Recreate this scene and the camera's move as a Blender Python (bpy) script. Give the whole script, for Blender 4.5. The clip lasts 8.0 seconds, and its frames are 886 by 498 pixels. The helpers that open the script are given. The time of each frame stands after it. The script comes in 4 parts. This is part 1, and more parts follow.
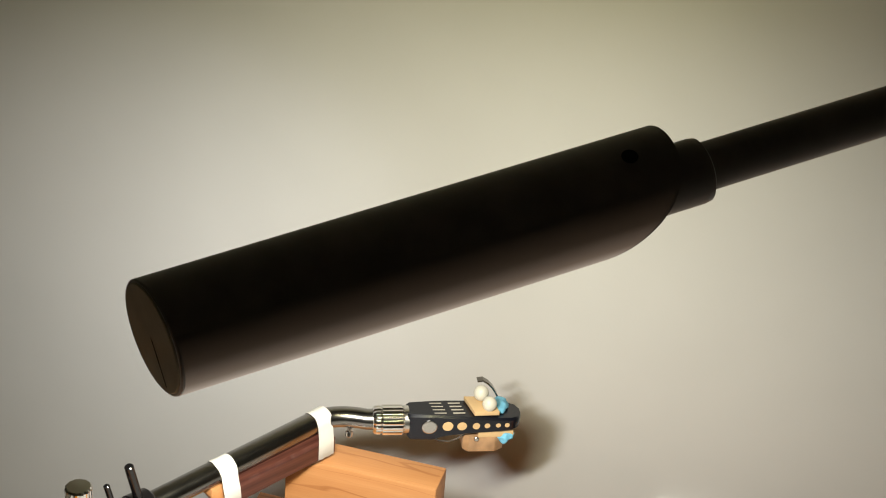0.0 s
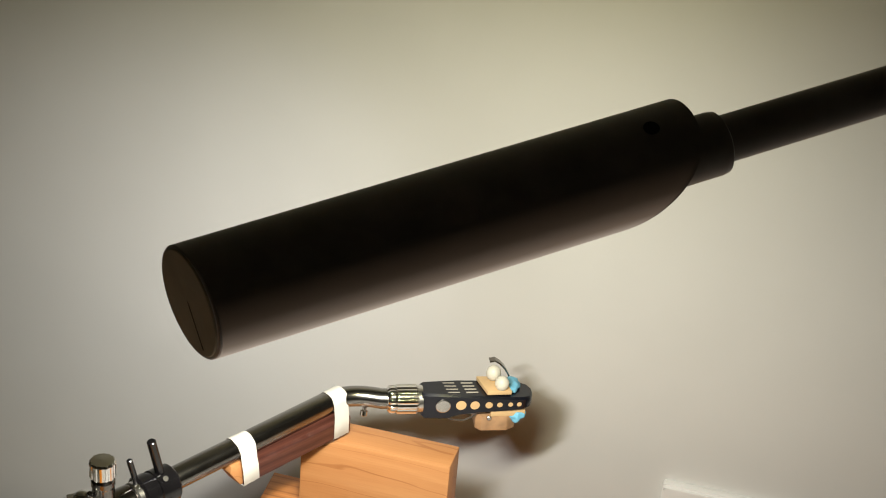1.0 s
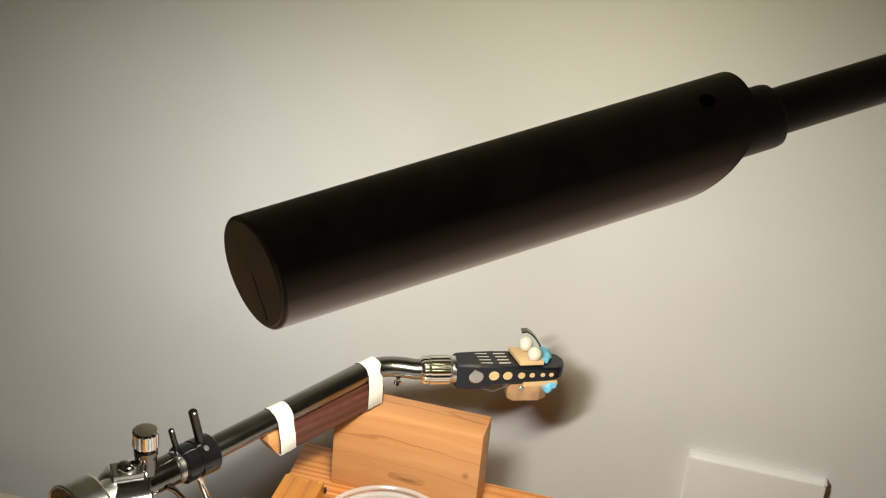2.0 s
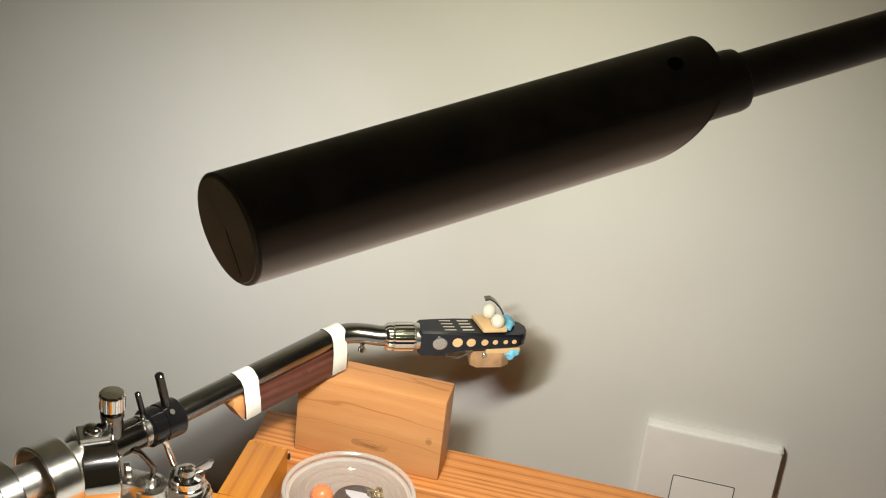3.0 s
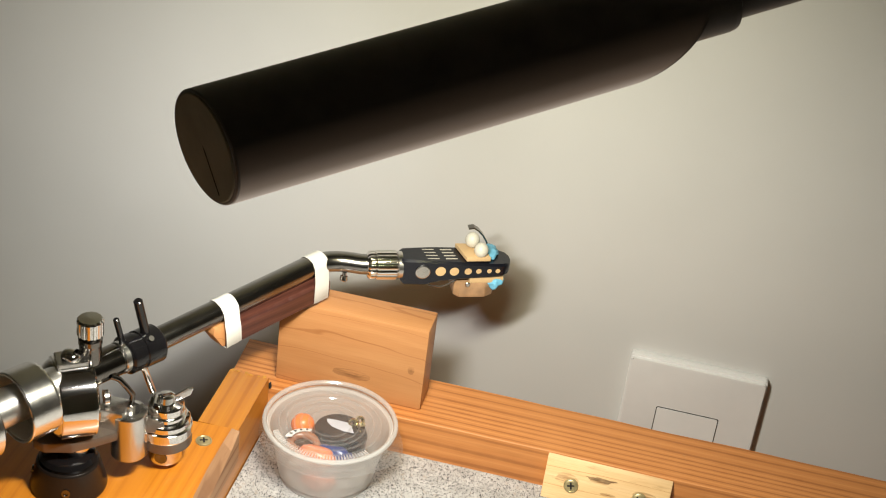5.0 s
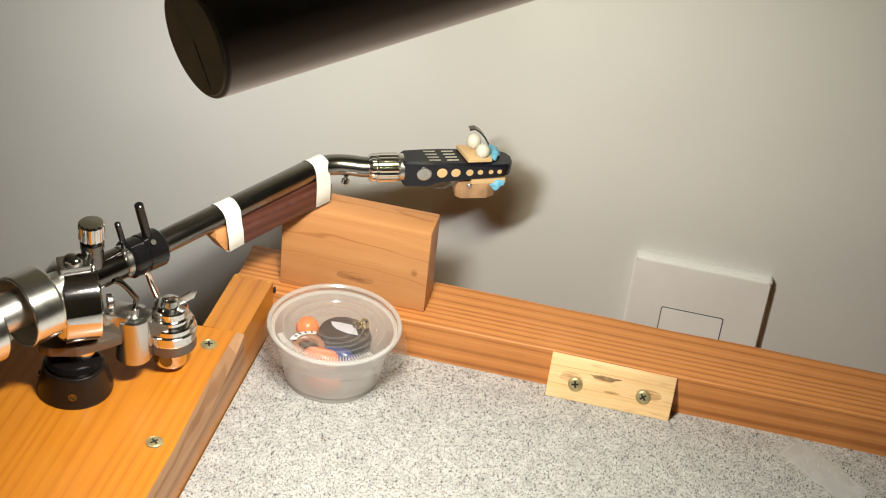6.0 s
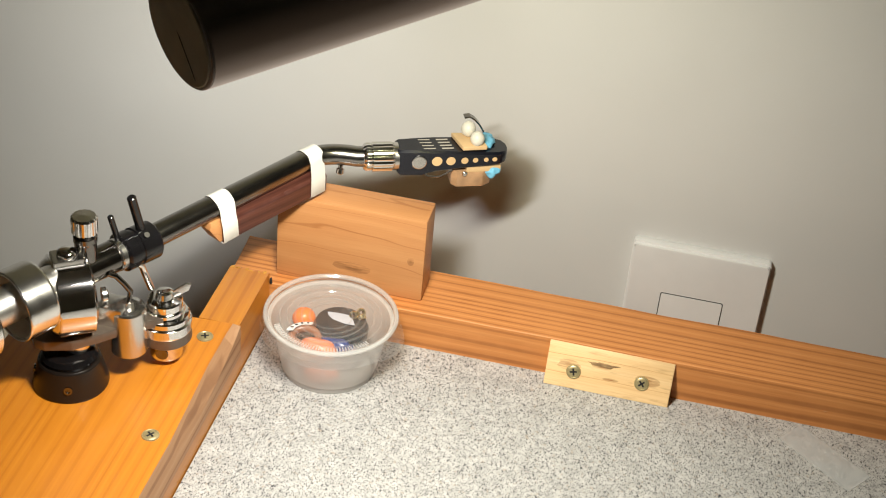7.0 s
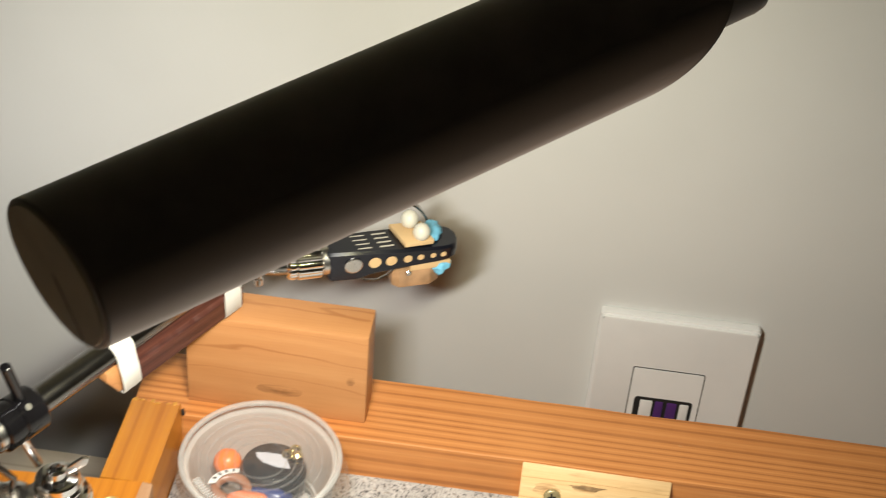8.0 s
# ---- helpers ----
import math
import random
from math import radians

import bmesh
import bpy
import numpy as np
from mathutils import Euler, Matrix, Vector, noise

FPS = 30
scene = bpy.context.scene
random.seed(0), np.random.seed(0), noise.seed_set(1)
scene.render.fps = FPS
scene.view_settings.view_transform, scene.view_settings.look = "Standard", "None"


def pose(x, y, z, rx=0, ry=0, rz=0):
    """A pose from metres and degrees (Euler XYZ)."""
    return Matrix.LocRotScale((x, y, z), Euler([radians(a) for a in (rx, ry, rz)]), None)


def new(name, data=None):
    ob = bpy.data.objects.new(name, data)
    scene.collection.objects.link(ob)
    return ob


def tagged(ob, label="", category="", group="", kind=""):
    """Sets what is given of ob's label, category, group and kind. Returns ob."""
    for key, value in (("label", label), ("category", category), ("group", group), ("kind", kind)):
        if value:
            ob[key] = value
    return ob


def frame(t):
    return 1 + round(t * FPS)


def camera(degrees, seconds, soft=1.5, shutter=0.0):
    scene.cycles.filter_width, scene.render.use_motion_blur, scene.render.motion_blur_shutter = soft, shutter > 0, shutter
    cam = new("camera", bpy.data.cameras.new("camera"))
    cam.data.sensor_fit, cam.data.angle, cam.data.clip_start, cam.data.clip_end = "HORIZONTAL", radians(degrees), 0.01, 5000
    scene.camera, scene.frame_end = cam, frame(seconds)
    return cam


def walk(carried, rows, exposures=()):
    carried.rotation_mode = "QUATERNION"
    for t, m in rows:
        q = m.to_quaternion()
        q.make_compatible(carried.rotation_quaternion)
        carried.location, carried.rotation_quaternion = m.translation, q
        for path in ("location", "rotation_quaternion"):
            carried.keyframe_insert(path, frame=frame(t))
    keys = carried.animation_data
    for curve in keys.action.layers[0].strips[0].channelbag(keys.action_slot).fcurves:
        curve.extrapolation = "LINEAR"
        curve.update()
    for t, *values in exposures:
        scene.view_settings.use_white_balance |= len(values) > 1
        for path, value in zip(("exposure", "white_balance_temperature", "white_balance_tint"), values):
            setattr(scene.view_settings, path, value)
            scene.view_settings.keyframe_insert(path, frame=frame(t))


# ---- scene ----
# All builders below work in millimetres; part() turns them into metres.
cam = camera(32.0, 8.0, soft=1.1, shutter=0.15)
# ---- path ----
PATH = [
    (0, pose(0.2400, -0.6646, 0.5878, 62.450, -4.100, 15.611)),
    (0.5, pose(0.2355, -0.6789, 0.5835, 63.080, -4.140, 15.325)),
    (1, pose(0.2310, -0.6890, 0.5805, 62.826, -4.329, 15.122)),
    (1.5, pose(0.2139, -0.7024, 0.5788, 62.464, -4.536, 14.603)),
    (1.7, pose(0.2090, -0.6996, 0.5811, 62.132, -4.569, 14.720)),
    (3, pose(0.1999, -0.7135, 0.5739, 61.441, -5.813, 13.100)),
    (3.5, pose(0.1964, -0.7117, 0.5727, 60.861, -6.252, 12.522)),
    (4, pose(0.1944, -0.7111, 0.5696, 60.205, -6.399, 12.405)),
    (5.3, pose(0.2071, -0.7063, 0.5590, 58.450, -6.166, 12.920)),
    (5.5, pose(0.2106, -0.7054, 0.5565, 57.645, -5.895, 12.845)),
    (6, pose(0.2111, -0.7119, 0.5533, 56.416, -5.225, 12.768)),
    (6.5, pose(0.2092, -0.7120, 0.5518, 56.057, -4.776, 12.897)),
    (7, pose(0.2177, -0.7071, 0.5531, 55.935, -4.429, 12.643)),
    (7.5, pose(0.2063, -0.6794, 0.5529, 55.524, -3.717, 12.608)),
    (7.6, pose(0.1978, -0.6597, 0.5547, 55.141, -3.701, 12.201)),
    (7.7, pose(0.1924, -0.6323, 0.5558, 54.673, -3.439, 11.736)),
    (7.8, pose(0.1813, -0.6010, 0.5560, 54.159, -3.399, 10.822)),
    (7.9, pose(0.1646, -0.5691, 0.5546, 53.530, -3.727, 9.205)),
    (8, pose(0.1545, -0.5334, 0.5537, 52.468, -3.862, 6.949)),
]
# ---- end of path ----
walk(cam, PATH)

# ---- light ----
world = bpy.data.worlds.new("world")
scene.world = world
world.use_nodes = True
bg = world.node_tree.nodes["Background"]
bg.inputs["Color"].default_value = (1.0, 0.88, 0.60, 1)
bg.inputs["Strength"].default_value = 0.075
scene.view_settings.exposure = 0.0

TUBE_A = Vector((36.1, -238.0, 302.9))      # free end of the lamp's head
TUBE_B = Vector((211.6, -109.6, 349.4))      # end of its socket
AXIS = (TUBE_B - TUBE_A).normalized()
DOWN = (Vector((0, 0, -1)) - AXIS * AXIS.dot(Vector((0, 0, -1)))).normalized()
TO_WALL = AXIS.cross(DOWN)
TO_WALL = TO_WALL if TO_WALL.y > 0 else -TO_WALL


def strip_light(tilt, watts, centre, length, tint, spread=180.0):
    """An area light along the lamp's head, turned from straight down towards the wall."""
    out = (DOWN * math.cos(radians(tilt)) + TO_WALL * math.sin(radians(tilt))).normalized()
    led = bpy.data.lights.new("lamp_and_fill", "AREA")
    led.shape, led.size, led.size_y = "RECTANGLE", length / 1000, 0.012
    led.energy, led.color, led.spread = watts, tint, radians(spread)
    at = (TUBE_A + AXIS * centre + out * 24.0) / 1000
    y = (-out).cross(AXIS)
    new("lamp_and_fill", led).matrix_world = Matrix(((AXIS.x, y.x, -out.x, at.x), (AXIS.y, y.y, -out.y, at.y), (AXIS.z, y.z, -out.z, at.z), (0, 0, 0, 1)))


strip_light(9.0, 0.94, 88, 84, (1.0, 0.955, 0.70))
strip_light(14.0, 0.93, 50, 48, (1.0, 0.99, 0.97), 160.0)
# Narrow fill, added to brighten the left of the wall.
strip_light(58.0, 0.085, 30, 50, (0.99, 0.99, 0.98), 60.0)
# Yellow fill for the upper wall; the lamp has no face that shines there.
strip_light(97.0, 0.19, 152, 66, (1.0, 0.93, 0.48), 156.0)

# ---- materials ----


class Nodes:
    """A small wrapper round one material's node tree."""

    def __init__(self, name):
        self.mat = bpy.data.materials.new(name)
        self.mat.use_nodes = True
        self.tree = self.mat.node_tree
        self.bsdf = self.tree.nodes["Principled BSDF"]
        self.heading = 0.0

    def add(self, kind, **values):
        node = self.tree.nodes.new(kind)
        for key, value in values.items():
            node.inputs[key.replace("_", " ")].default_value = value
        return node

    def link(self, a, b):
        self.tree.links.new(a, b)

    def coords(self, scale=(1, 1, 1), turn=(0, 0, 0)):
        tc = self.tree.nodes.new("ShaderNodeTexCoord")
        mp = self.tree.nodes.new("ShaderNodeMapping")
        mp.inputs["Scale"].default_value = scale
        mp.inputs["Rotation"].default_value = turn
        if self.heading:
            first = self.tree.nodes.new("ShaderNodeMapping")
            first.inputs["Rotation"].default_value = (0, 0, -self.heading)
            self.link(tc.outputs["Object"], first.inputs["Vector"])
            self.link(first.outputs["Vector"], mp.inputs["Vector"])
        else:
            self.link(tc.outputs["Object"], mp.inputs["Vector"])
        return mp.outputs["Vector"]

    def noise(self, vec, scale, detail=4.0, rough=0.55, warp=0.0):
        n = self.add("ShaderNodeTexNoise", Scale=scale, Detail=detail, Roughness=rough, Distortion=warp)
        self.link(vec, n.inputs["Vector"])
        return n.outputs["Fac"]

    def ramp(self, fac, stops):
        r = self.tree.nodes.new("ShaderNodeValToRGB")
        els = r.color_ramp.elements
        while len(els) < len(stops):
            els.new(0.5)
        for e, (p, c) in zip(els, stops):
            e.position = p
            e.color = (*c, 1) if len(c) == 3 else c
        self.link(fac, r.inputs["Fac"])
        return r.outputs["Color"]

    def mix(self, fac, a, b, mode="MIX"):
        m = self.tree.nodes.new("ShaderNodeMix")
        m.data_type, m.blend_type = "RGBA", mode
        if isinstance(fac, float):
            m.inputs["Factor"].default_value = fac
        else:
            self.link(fac, m.inputs["Factor"])
        for sock, v in ((m.inputs[6], a), (m.inputs[7], b)):
            if isinstance(v, tuple):
                sock.default_value = (*v, 1)
            else:
                self.link(v, sock)
        return m.outputs[2]

    def bump(self, fac, strength, distance=0.0005):
        b = self.add("ShaderNodeBump", Strength=strength, Distance=distance)
        self.link(fac, b.inputs["Height"])
        self.link(b.outputs["Normal"], self.bsdf.inputs["Normal"])

    def colour(self, c):
        if isinstance(c, tuple):
            self.bsdf.inputs["Base Color"].default_value = (*c, 1)
        else:
            self.link(c, self.bsdf.inputs["Base Color"])

    def put(self, **values):
        for key, value in values.items():
            sock = self.bsdf.inputs[key.replace("_", " ")]
            if isinstance(value, (int, float)):
                sock.default_value = value
            else:
                self.link(value, sock)
        return self.mat


def paint_wall():
    n = Nodes("wall_paint")
    v = n.coords()
    big = n.noise(v, 6.0, 3.0)
    n.colour(n.ramp(big, [(0.3, (0.61, 0.602, 0.585)), (0.7, (0.66, 0.652, 0.635))]))
    fine = n.noise(v, 420.0, 3.0)
    n.bump(fine, 0.12, 0.0004)
    return n.put(Roughness=0.6)


def wood(name, along, across, density, warp, dark, mid_c, light, rough=0.5, coat=0.0, bump=0.15, late=0.8, stretch=0.03, knots=(), streaks=0.0, heading=0.0):
    """Sawn wood: growth lines that run along one axis (0, 1, 2), spaced by density across it, with pores, blotches and knots."""
    n = Nodes(name)
    n.heading = heading
    s = [1.0, 1.0, 1.0]
    s[along] = stretch
    v = n.coords(tuple(s))
    slow = n.noise(v, 30.0, 3.0, 0.5)
    dot = n.tree.nodes.new("ShaderNodeVectorMath")
    dot.operation = "DOT_PRODUCT"
    n.link(n.coords(), dot.inputs[0])
    dot.inputs[1].default_value = tuple(c * density for c in across)
    ph = n.tree.nodes.new("ShaderNodeMath")
    ph.operation = "MULTIPLY_ADD"
    n.link(slow, ph.inputs[0])
    ph.inputs[1].default_value = warp
    n.link(dot.outputs["Value"], ph.inputs[2])
    wave = n.tree.nodes.new("ShaderNodeMath")
    wave.operation = "PINGPONG"
    n.link(ph.outputs[0], wave.inputs[0])
    wave.inputs[1].default_value = 1.0
    tone = n.ramp(wave.outputs[0], [(0.0, light), (late * 0.6, mid_c), (late, mid_c), (late + (1 - late) * 0.6, dark), (1.0, dark)])
    wide = n.noise(v, 70.0, 3.0, 0.6)
    tone = n.mix(n.ramp(wide, [(0.35, (0.0,) * 3), (0.7, (0.35,) * 3)]), tone, mid_c)
    s2 = [1.0, 1.0, 1.0]
    s2[along] = 0.03
    pore = n.noise(n.coords(tuple(s2)), 1100.0, 3.0, 0.7)
    tone = n.mix(n.ramp(pore, [(0.45, (0.0,) * 3), (0.75, (0.35,) * 3)]), tone, dark)
    blot = n.noise(n.coords(), 30.0, 4.0, 0.6)
    tone = n.mix(n.ramp(blot, [(0.35, (0.0,) * 3), (0.8, (0.4,) * 3)]), tone, light)
    if streaks:
        st = n.noise(n.coords(tuple(0.12 if i == along else 1.0 for i in range(3))), 260.0, 4.0, 0.7)
        tone = n.mix(n.ramp(st, [(0.56, (0.0,) * 3), (0.66, (streaks,) * 3)]), tone, tuple(c * 0.55 for c in dark))
    for centre, radii in knots:
        tc = n.tree.nodes.new("ShaderNodeTexCoord")
        mp = n.tree.nodes.new("ShaderNodeMapping")
        mp.inputs["Scale"].default_value = tuple(1000.0 / r for r in radii)
        mp.inputs["Location"].default_value = tuple(-c / r for c, r in zip(centre, radii))
        n.link(tc.outputs["Object"], mp.inputs["Vector"])
        wob = n.tree.nodes.new("ShaderNodeVectorMath")
        wob.operation = "LENGTH"
        n.link(mp.outputs["Vector"], wob.inputs[0])
        ad = n.tree.nodes.new("ShaderNodeMath")
        ad.operation = "MULTIPLY_ADD"
        n.link(n.noise(v, 160.0, 3.0), ad.inputs[0])
        ad.inputs[1].default_value = 0.9
        n.link(wob.outputs["Value"], ad.inputs[2])
        tone = n.mix(n.ramp(ad.outputs[0], [(0.45, (0.9,) * 3), (0.7, (0.55,) * 3), (1.0, (0.45,) * 3), (1.4, (0.0,) * 3)]), tone, n.mix(n.ramp(n.noise(n.coords(tuple(0.1 if i == along else 1.0 for i in range(3))), 520.0, 4.0, 0.7), [(0.38, (0.0,) * 3), (0.54, (1.0,) * 3)]), mid_c, tuple(c * 0.55 for c in dark)))
    n.colour(tone)
    n.bump(pore, bump, 0.0004)
    n.put(Roughness=rough, Coat_Weight=coat, Coat_Roughness=0.15)
    return n.mat


def laminate():
    n = Nodes("speckled_laminate")
    v = n.coords()
    base = n.ramp(n.noise(v, 170.0, 4.0, 0.65), [(0.3, (0.37, 0.36, 0.35)), (0.7, (0.56, 0.545, 0.53))])
    greys = n.noise(n.coords((1, 1, 1), (0, 0, 0.6)), 600.0, 2.0, 0.6, 0.6)
    base = n.mix(n.ramp(greys, [(0.54, (0.0,) * 3), (0.60, (0.75,) * 3)]), base, (0.24, 0.235, 0.235))
    tan = n.noise(n.coords((1, 1, 1), (0, 0, 1.4)), 400.0, 2.0, 0.5, 0.6)
    base = n.mix(n.ramp(tan, [(0.62, (0.0,) * 3), (0.67, (0.6,) * 3)]), base, (0.36, 0.29, 0.23))
    for turn, dens in ((0.3, 0.625), (1.7, 0.64)):
        black = n.noise(n.coords((1.9, 1, 1), (0, 0, turn)), 600.0, 1.5, 0.5, 1.0)
        base = n.mix(n.ramp(black, [(dens, (0.0,) * 3), (dens + 0.012, (1.0,) * 3)]), base, (0.032, 0.032, 0.038))
    n.colour(base)
    n.bump(n.noise(v, 900.0), 0.06, 0.0002)
    return n.put(Roughness=0.45)


def plain(name, colour, rough=0.5, metal=0.0, spread=0.12, scale=60.0, grain=900.0, bump=0.05, **more):
    n = Nodes(name)
    v = n.coords()
    lo = tuple(c * (1 - spread) for c in colour)
    hi = tuple(min(1.0, c * (1 + spread)) for c in colour)
    n.colour(n.ramp(n.noise(v, scale), [(0.3, lo), (0.7, hi)]))
    if bump:
        n.bump(n.noise(v, grain), bump, 0.0003)
    r = n.tree.nodes.new("ShaderNodeMapRange")
    n.link(n.noise(v, scale * 2.3, 5.0), r.inputs["Value"])
    r.inputs["To Min"].default_value = max(0.02, rough * 0.8)
    r.inputs["To Max"].default_value = min(1.0, rough * 1.25)
    n.put(Roughness=r.outputs["Result"], Metallic=metal, **more)
    return n.mat


def see_through(name, colour, rough, clear, gloss=0.1, ior=1.45):
    """Cloudy clear plastic."""
    n = Nodes(name)
    n.colour(colour)
    n.put(Roughness=rough, IOR=ior)
    tr = n.tree.nodes.new("ShaderNodeBsdfTransparent")
    tl = n.add("ShaderNodeBsdfTranslucent")
    tl.inputs["Color"].default_value = (*colour, 1)
    m1, m2 = n.tree.nodes.new("ShaderNodeMixShader"), n.tree.nodes.new("ShaderNodeMixShader")
    m1.inputs["Fac"].default_value = 0.45
    n.link(n.bsdf.outputs[0], m1.inputs[1])
    n.link(tl.outputs[0], m1.inputs[2])
    m2.inputs["Fac"].default_value = clear
    n.link(m1.outputs[0], m2.inputs[1])
    n.link(tr.outputs[0], m2.inputs[2])
    lw = n.add("ShaderNodeLayerWeight", Blend=0.5)
    fr = n.tree.nodes.new("ShaderNodeMapRange")
    n.link(lw.outputs["Facing"], fr.inputs["Value"])
    fr.inputs["From Min"].default_value = 0.3
    fr.inputs["To Min"].default_value = 0.04
    fr.inputs["To Max"].default_value = 0.22
    gl = n.add("ShaderNodeBsdfGlossy", Roughness=gloss)
    m3 = n.tree.nodes.new("ShaderNodeMixShader")
    n.link(fr.outputs[0], m3.inputs["Fac"])
    n.link(m2.outputs[0], m3.inputs[1])
    n.link(gl.outputs[0], m3.inputs[2])
    n.link(m3.outputs[0], n.tree.nodes["Material Output"].inputs["Surface"])
    return n.mat


M_WALL = paint_wall()
M_BEAM = wood("fir_beam", 0, (0, 1, 0.55), 400.0, 9.0, (0.31, 0.100, 0.022), (0.53, 0.198, 0.051), (0.63, 0.262, 0.078), rough=0.55, late=0.68, stretch=0.016)
M_PLANK = wood("varnished_pine_plank", 1, (1, 0, 0.5), 170.0, 5.0, (0.35, 0.105, 0.008), (0.46, 0.162, 0.012), (0.51, 0.195, 0.017), rough=0.42, coat=0.3, late=0.75)
M_BOARD = wood("varnished_pine_board", 1, (1, 0, 0.5), 300.0, 12.0, (0.42, 0.130, 0.007), (0.49, 0.165, 0.010), (0.53, 0.19, 0.013), rough=0.45, coat=0.15, late=0.7, bump=0.05)
M_BLOCK = wood("smooth_cedar", 0, (0, 0.5, 1), 150.0, 6.0, (0.35, 0.135, 0.042), (0.48, 0.215, 0.077), (0.53, 0.252, 0.096), rough=0.5, late=0.95, stretch=0.16,
               knots=(((2, -11, 14), (19, 60, 6.2)), ((36, -11, 27), (3.4, 60, 5))))
M_CLEAT = wood("raw_pine", 0, (0, 0.5, 1), 150.0, 4.0, (0.46, 0.18, 0.035), (0.77, 0.50, 0.24), (0.82, 0.57, 0.30), rough=0.65, stretch=0.1, late=0.97, streaks=0.35,
               knots=(((-23, -2, 13), (12, 60, 5.5)), ((23, -2, 12.5), (13, 60, 4.6)), ((-4, -2, 15), (9, 60, 1.8)), ((2, -2, 9), (7, 60, 1.4))))
M_SHIM = wood("stained_hardwood", 0, (0, 0.6, 1), 420.0, 3.0, (0.042, 0.012, 0.008), (0.068, 0.020, 0.013), (0.10, 0.033, 0.021), rough=0.42, late=0.7, streaks=0.5, heading=radians(59.7))
M_FIBRE = plain("torn_wood_fibre", (0.50, 0.235, 0.040), 0.8, 0.0, 0.25, 300.0)
M_SHIM_PALE = plain("weathered_wood", (0.34, 0.21, 0.10), 0.8, 0.0, 0.3, 300.0)
M_BARE = wood("bare_planed_wood", 1, (1, 0, 1), 200.0, 4.0, (0.22, 0.10, 0.045), (0.36, 0.19, 0.095), (0.42, 0.24, 0.13), rough=0.7)
M_LAMINATE = laminate()
M_CHROME = plain("chrome", (0.80, 0.78, 0.76), 0.07, 1.0, 0.04, bump=0.01)
M_TUBE = plain("smoked_chrome", (0.27, 0.258, 0.243), 0.19, 1.0, 0.05, bump=0.01)
M_STEEL = plain("brushed_steel", (0.62, 0.60, 0.57), 0.24, 1.0, 0.1, bump=0.03)
M_BRUSHED = plain("scratched_steel", (0.66, 0.64, 0.60), 0.34, 1.0, 0.25, 140.0, 1500.0, 0.2)
M_LINING = plain("dull_metal", (0.50, 0.50, 0.45), 0.55, 0.4, 0.15)
M_WEIGHT = plain("bright_brushed_metal", (0.82, 0.80, 0.77), 0.19, 1.0, 0.08, 90.0, 1800.0, 0.06)
M_DARK_CHROME = plain("dark_chrome", (0.20, 0.185, 0.17), 0.14, 1.0, 0.1, bump=0.01)
M_BLACK = plain("black_gloss", (0.006, 0.0055, 0.006), 0.13, 0.0, 0.2)
M_BASE = plain("black_anodised", (0.014, 0.010, 0.008), 0.24, 0.2, 0.2)
M_SHELL = plain("black_magnesium", (0.006, 0.0065, 0.011), 0.24, 0.1, 0.2)
M_TAPE = plain("white_cloth_tape", (0.69, 0.66, 0.60), 0.85, 0.0, 0.06, grain=2400.0, bump=0.4)
M_PLATE = plain("white_plastic", (0.80, 0.785, 0.775), 0.35, 0.0, 0.02)
M_LAMP = plain("black_satin_paint", (0.15, 0.125, 0.115), 0.55, 0.0, 0.15, grain=1600.0, bump=0.06, Sheen_Weight=1.0, Sheen_Roughness=0.4)
M_LAMP_END = plain("dull_lamp_cap", (0.36, 0.335, 0.26), 0.6, 0.0, 0.15)
M_BEIGE = plain("beige_card", (0.58, 0.39, 0.20), 0.6, 0.0, 0.1)
M_CART = plain("tan_plastic", (0.40, 0.235, 0.125), 0.3, 0.0, 0.25, 120.0)
M_BALL = plain("white_putty", (0.60, 0.565, 0.48), 0.5, 0.0, 0.04)
M_SLOT = plain("pale_slot", (0.42, 0.38, 0.32), 0.6)
M_BLUE = plain("blue_putty", (0.16, 0.46, 0.66), 0.6, 0.0, 0.2, 200.0)
M_BRASS = plain("brass", (0.50, 0.41, 0.22), 0.38, 0.7, 0.15, 300.0)
M_GOLD = plain("polished_brass", (0.80, 0.66, 0.38), 0.14, 1.0, 0.1, 300.0)
# Near-black that stands in for shade in gaps and recesses; also used as ink.
M_DARK = plain("dark_infill", (0.012, 0.010, 0.009), 0.9)
M_ORANGE = plain("orange_plastic", (0.85, 0.20, 0.04), 0.35)
M_SALMON = plain("salmon_plastic", (0.72, 0.22, 0.11), 0.4)
M_COPPER = plain("coppery_plastic", (0.30, 0.13, 0.07), 0.35)
M_PAPER = plain("white_paper", (0.80, 0.79, 0.76), 0.8)
M_PALE_PATCH = plain("pale_patch", (0.50, 0.50, 0.55), 0.15)
M_NAVY = plain("navy_plastic", (0.03, 0.045, 0.16), 0.3)
M_GREY = plain("black_plastic", (0.018, 0.018, 0.021), 0.10)
M_PURPLE = plain("purple_plastic", (0.09, 0.03, 0.17), 0.35)
M_PLATE_BAR = plain("grey_brown_metal", (0.16, 0.125, 0.10), 0.35, 0.7, 0.2)
M_CUP = see_through("cloudy_plastic", (0.86, 0.835, 0.80), 0.25, 0.26, 0.2)
M_RIM = see_through("milky_plastic", (0.93, 0.92, 0.90), 0.2, 0.66, 0.12)
M_LID = see_through("clear_plastic", (0.92, 0.92, 0.92), 0.08, 0.94, 0.05)
M_FILM = see_through("clear_tape", (0.92, 0.92, 0.92), 0.3, 0.68, 0.12)


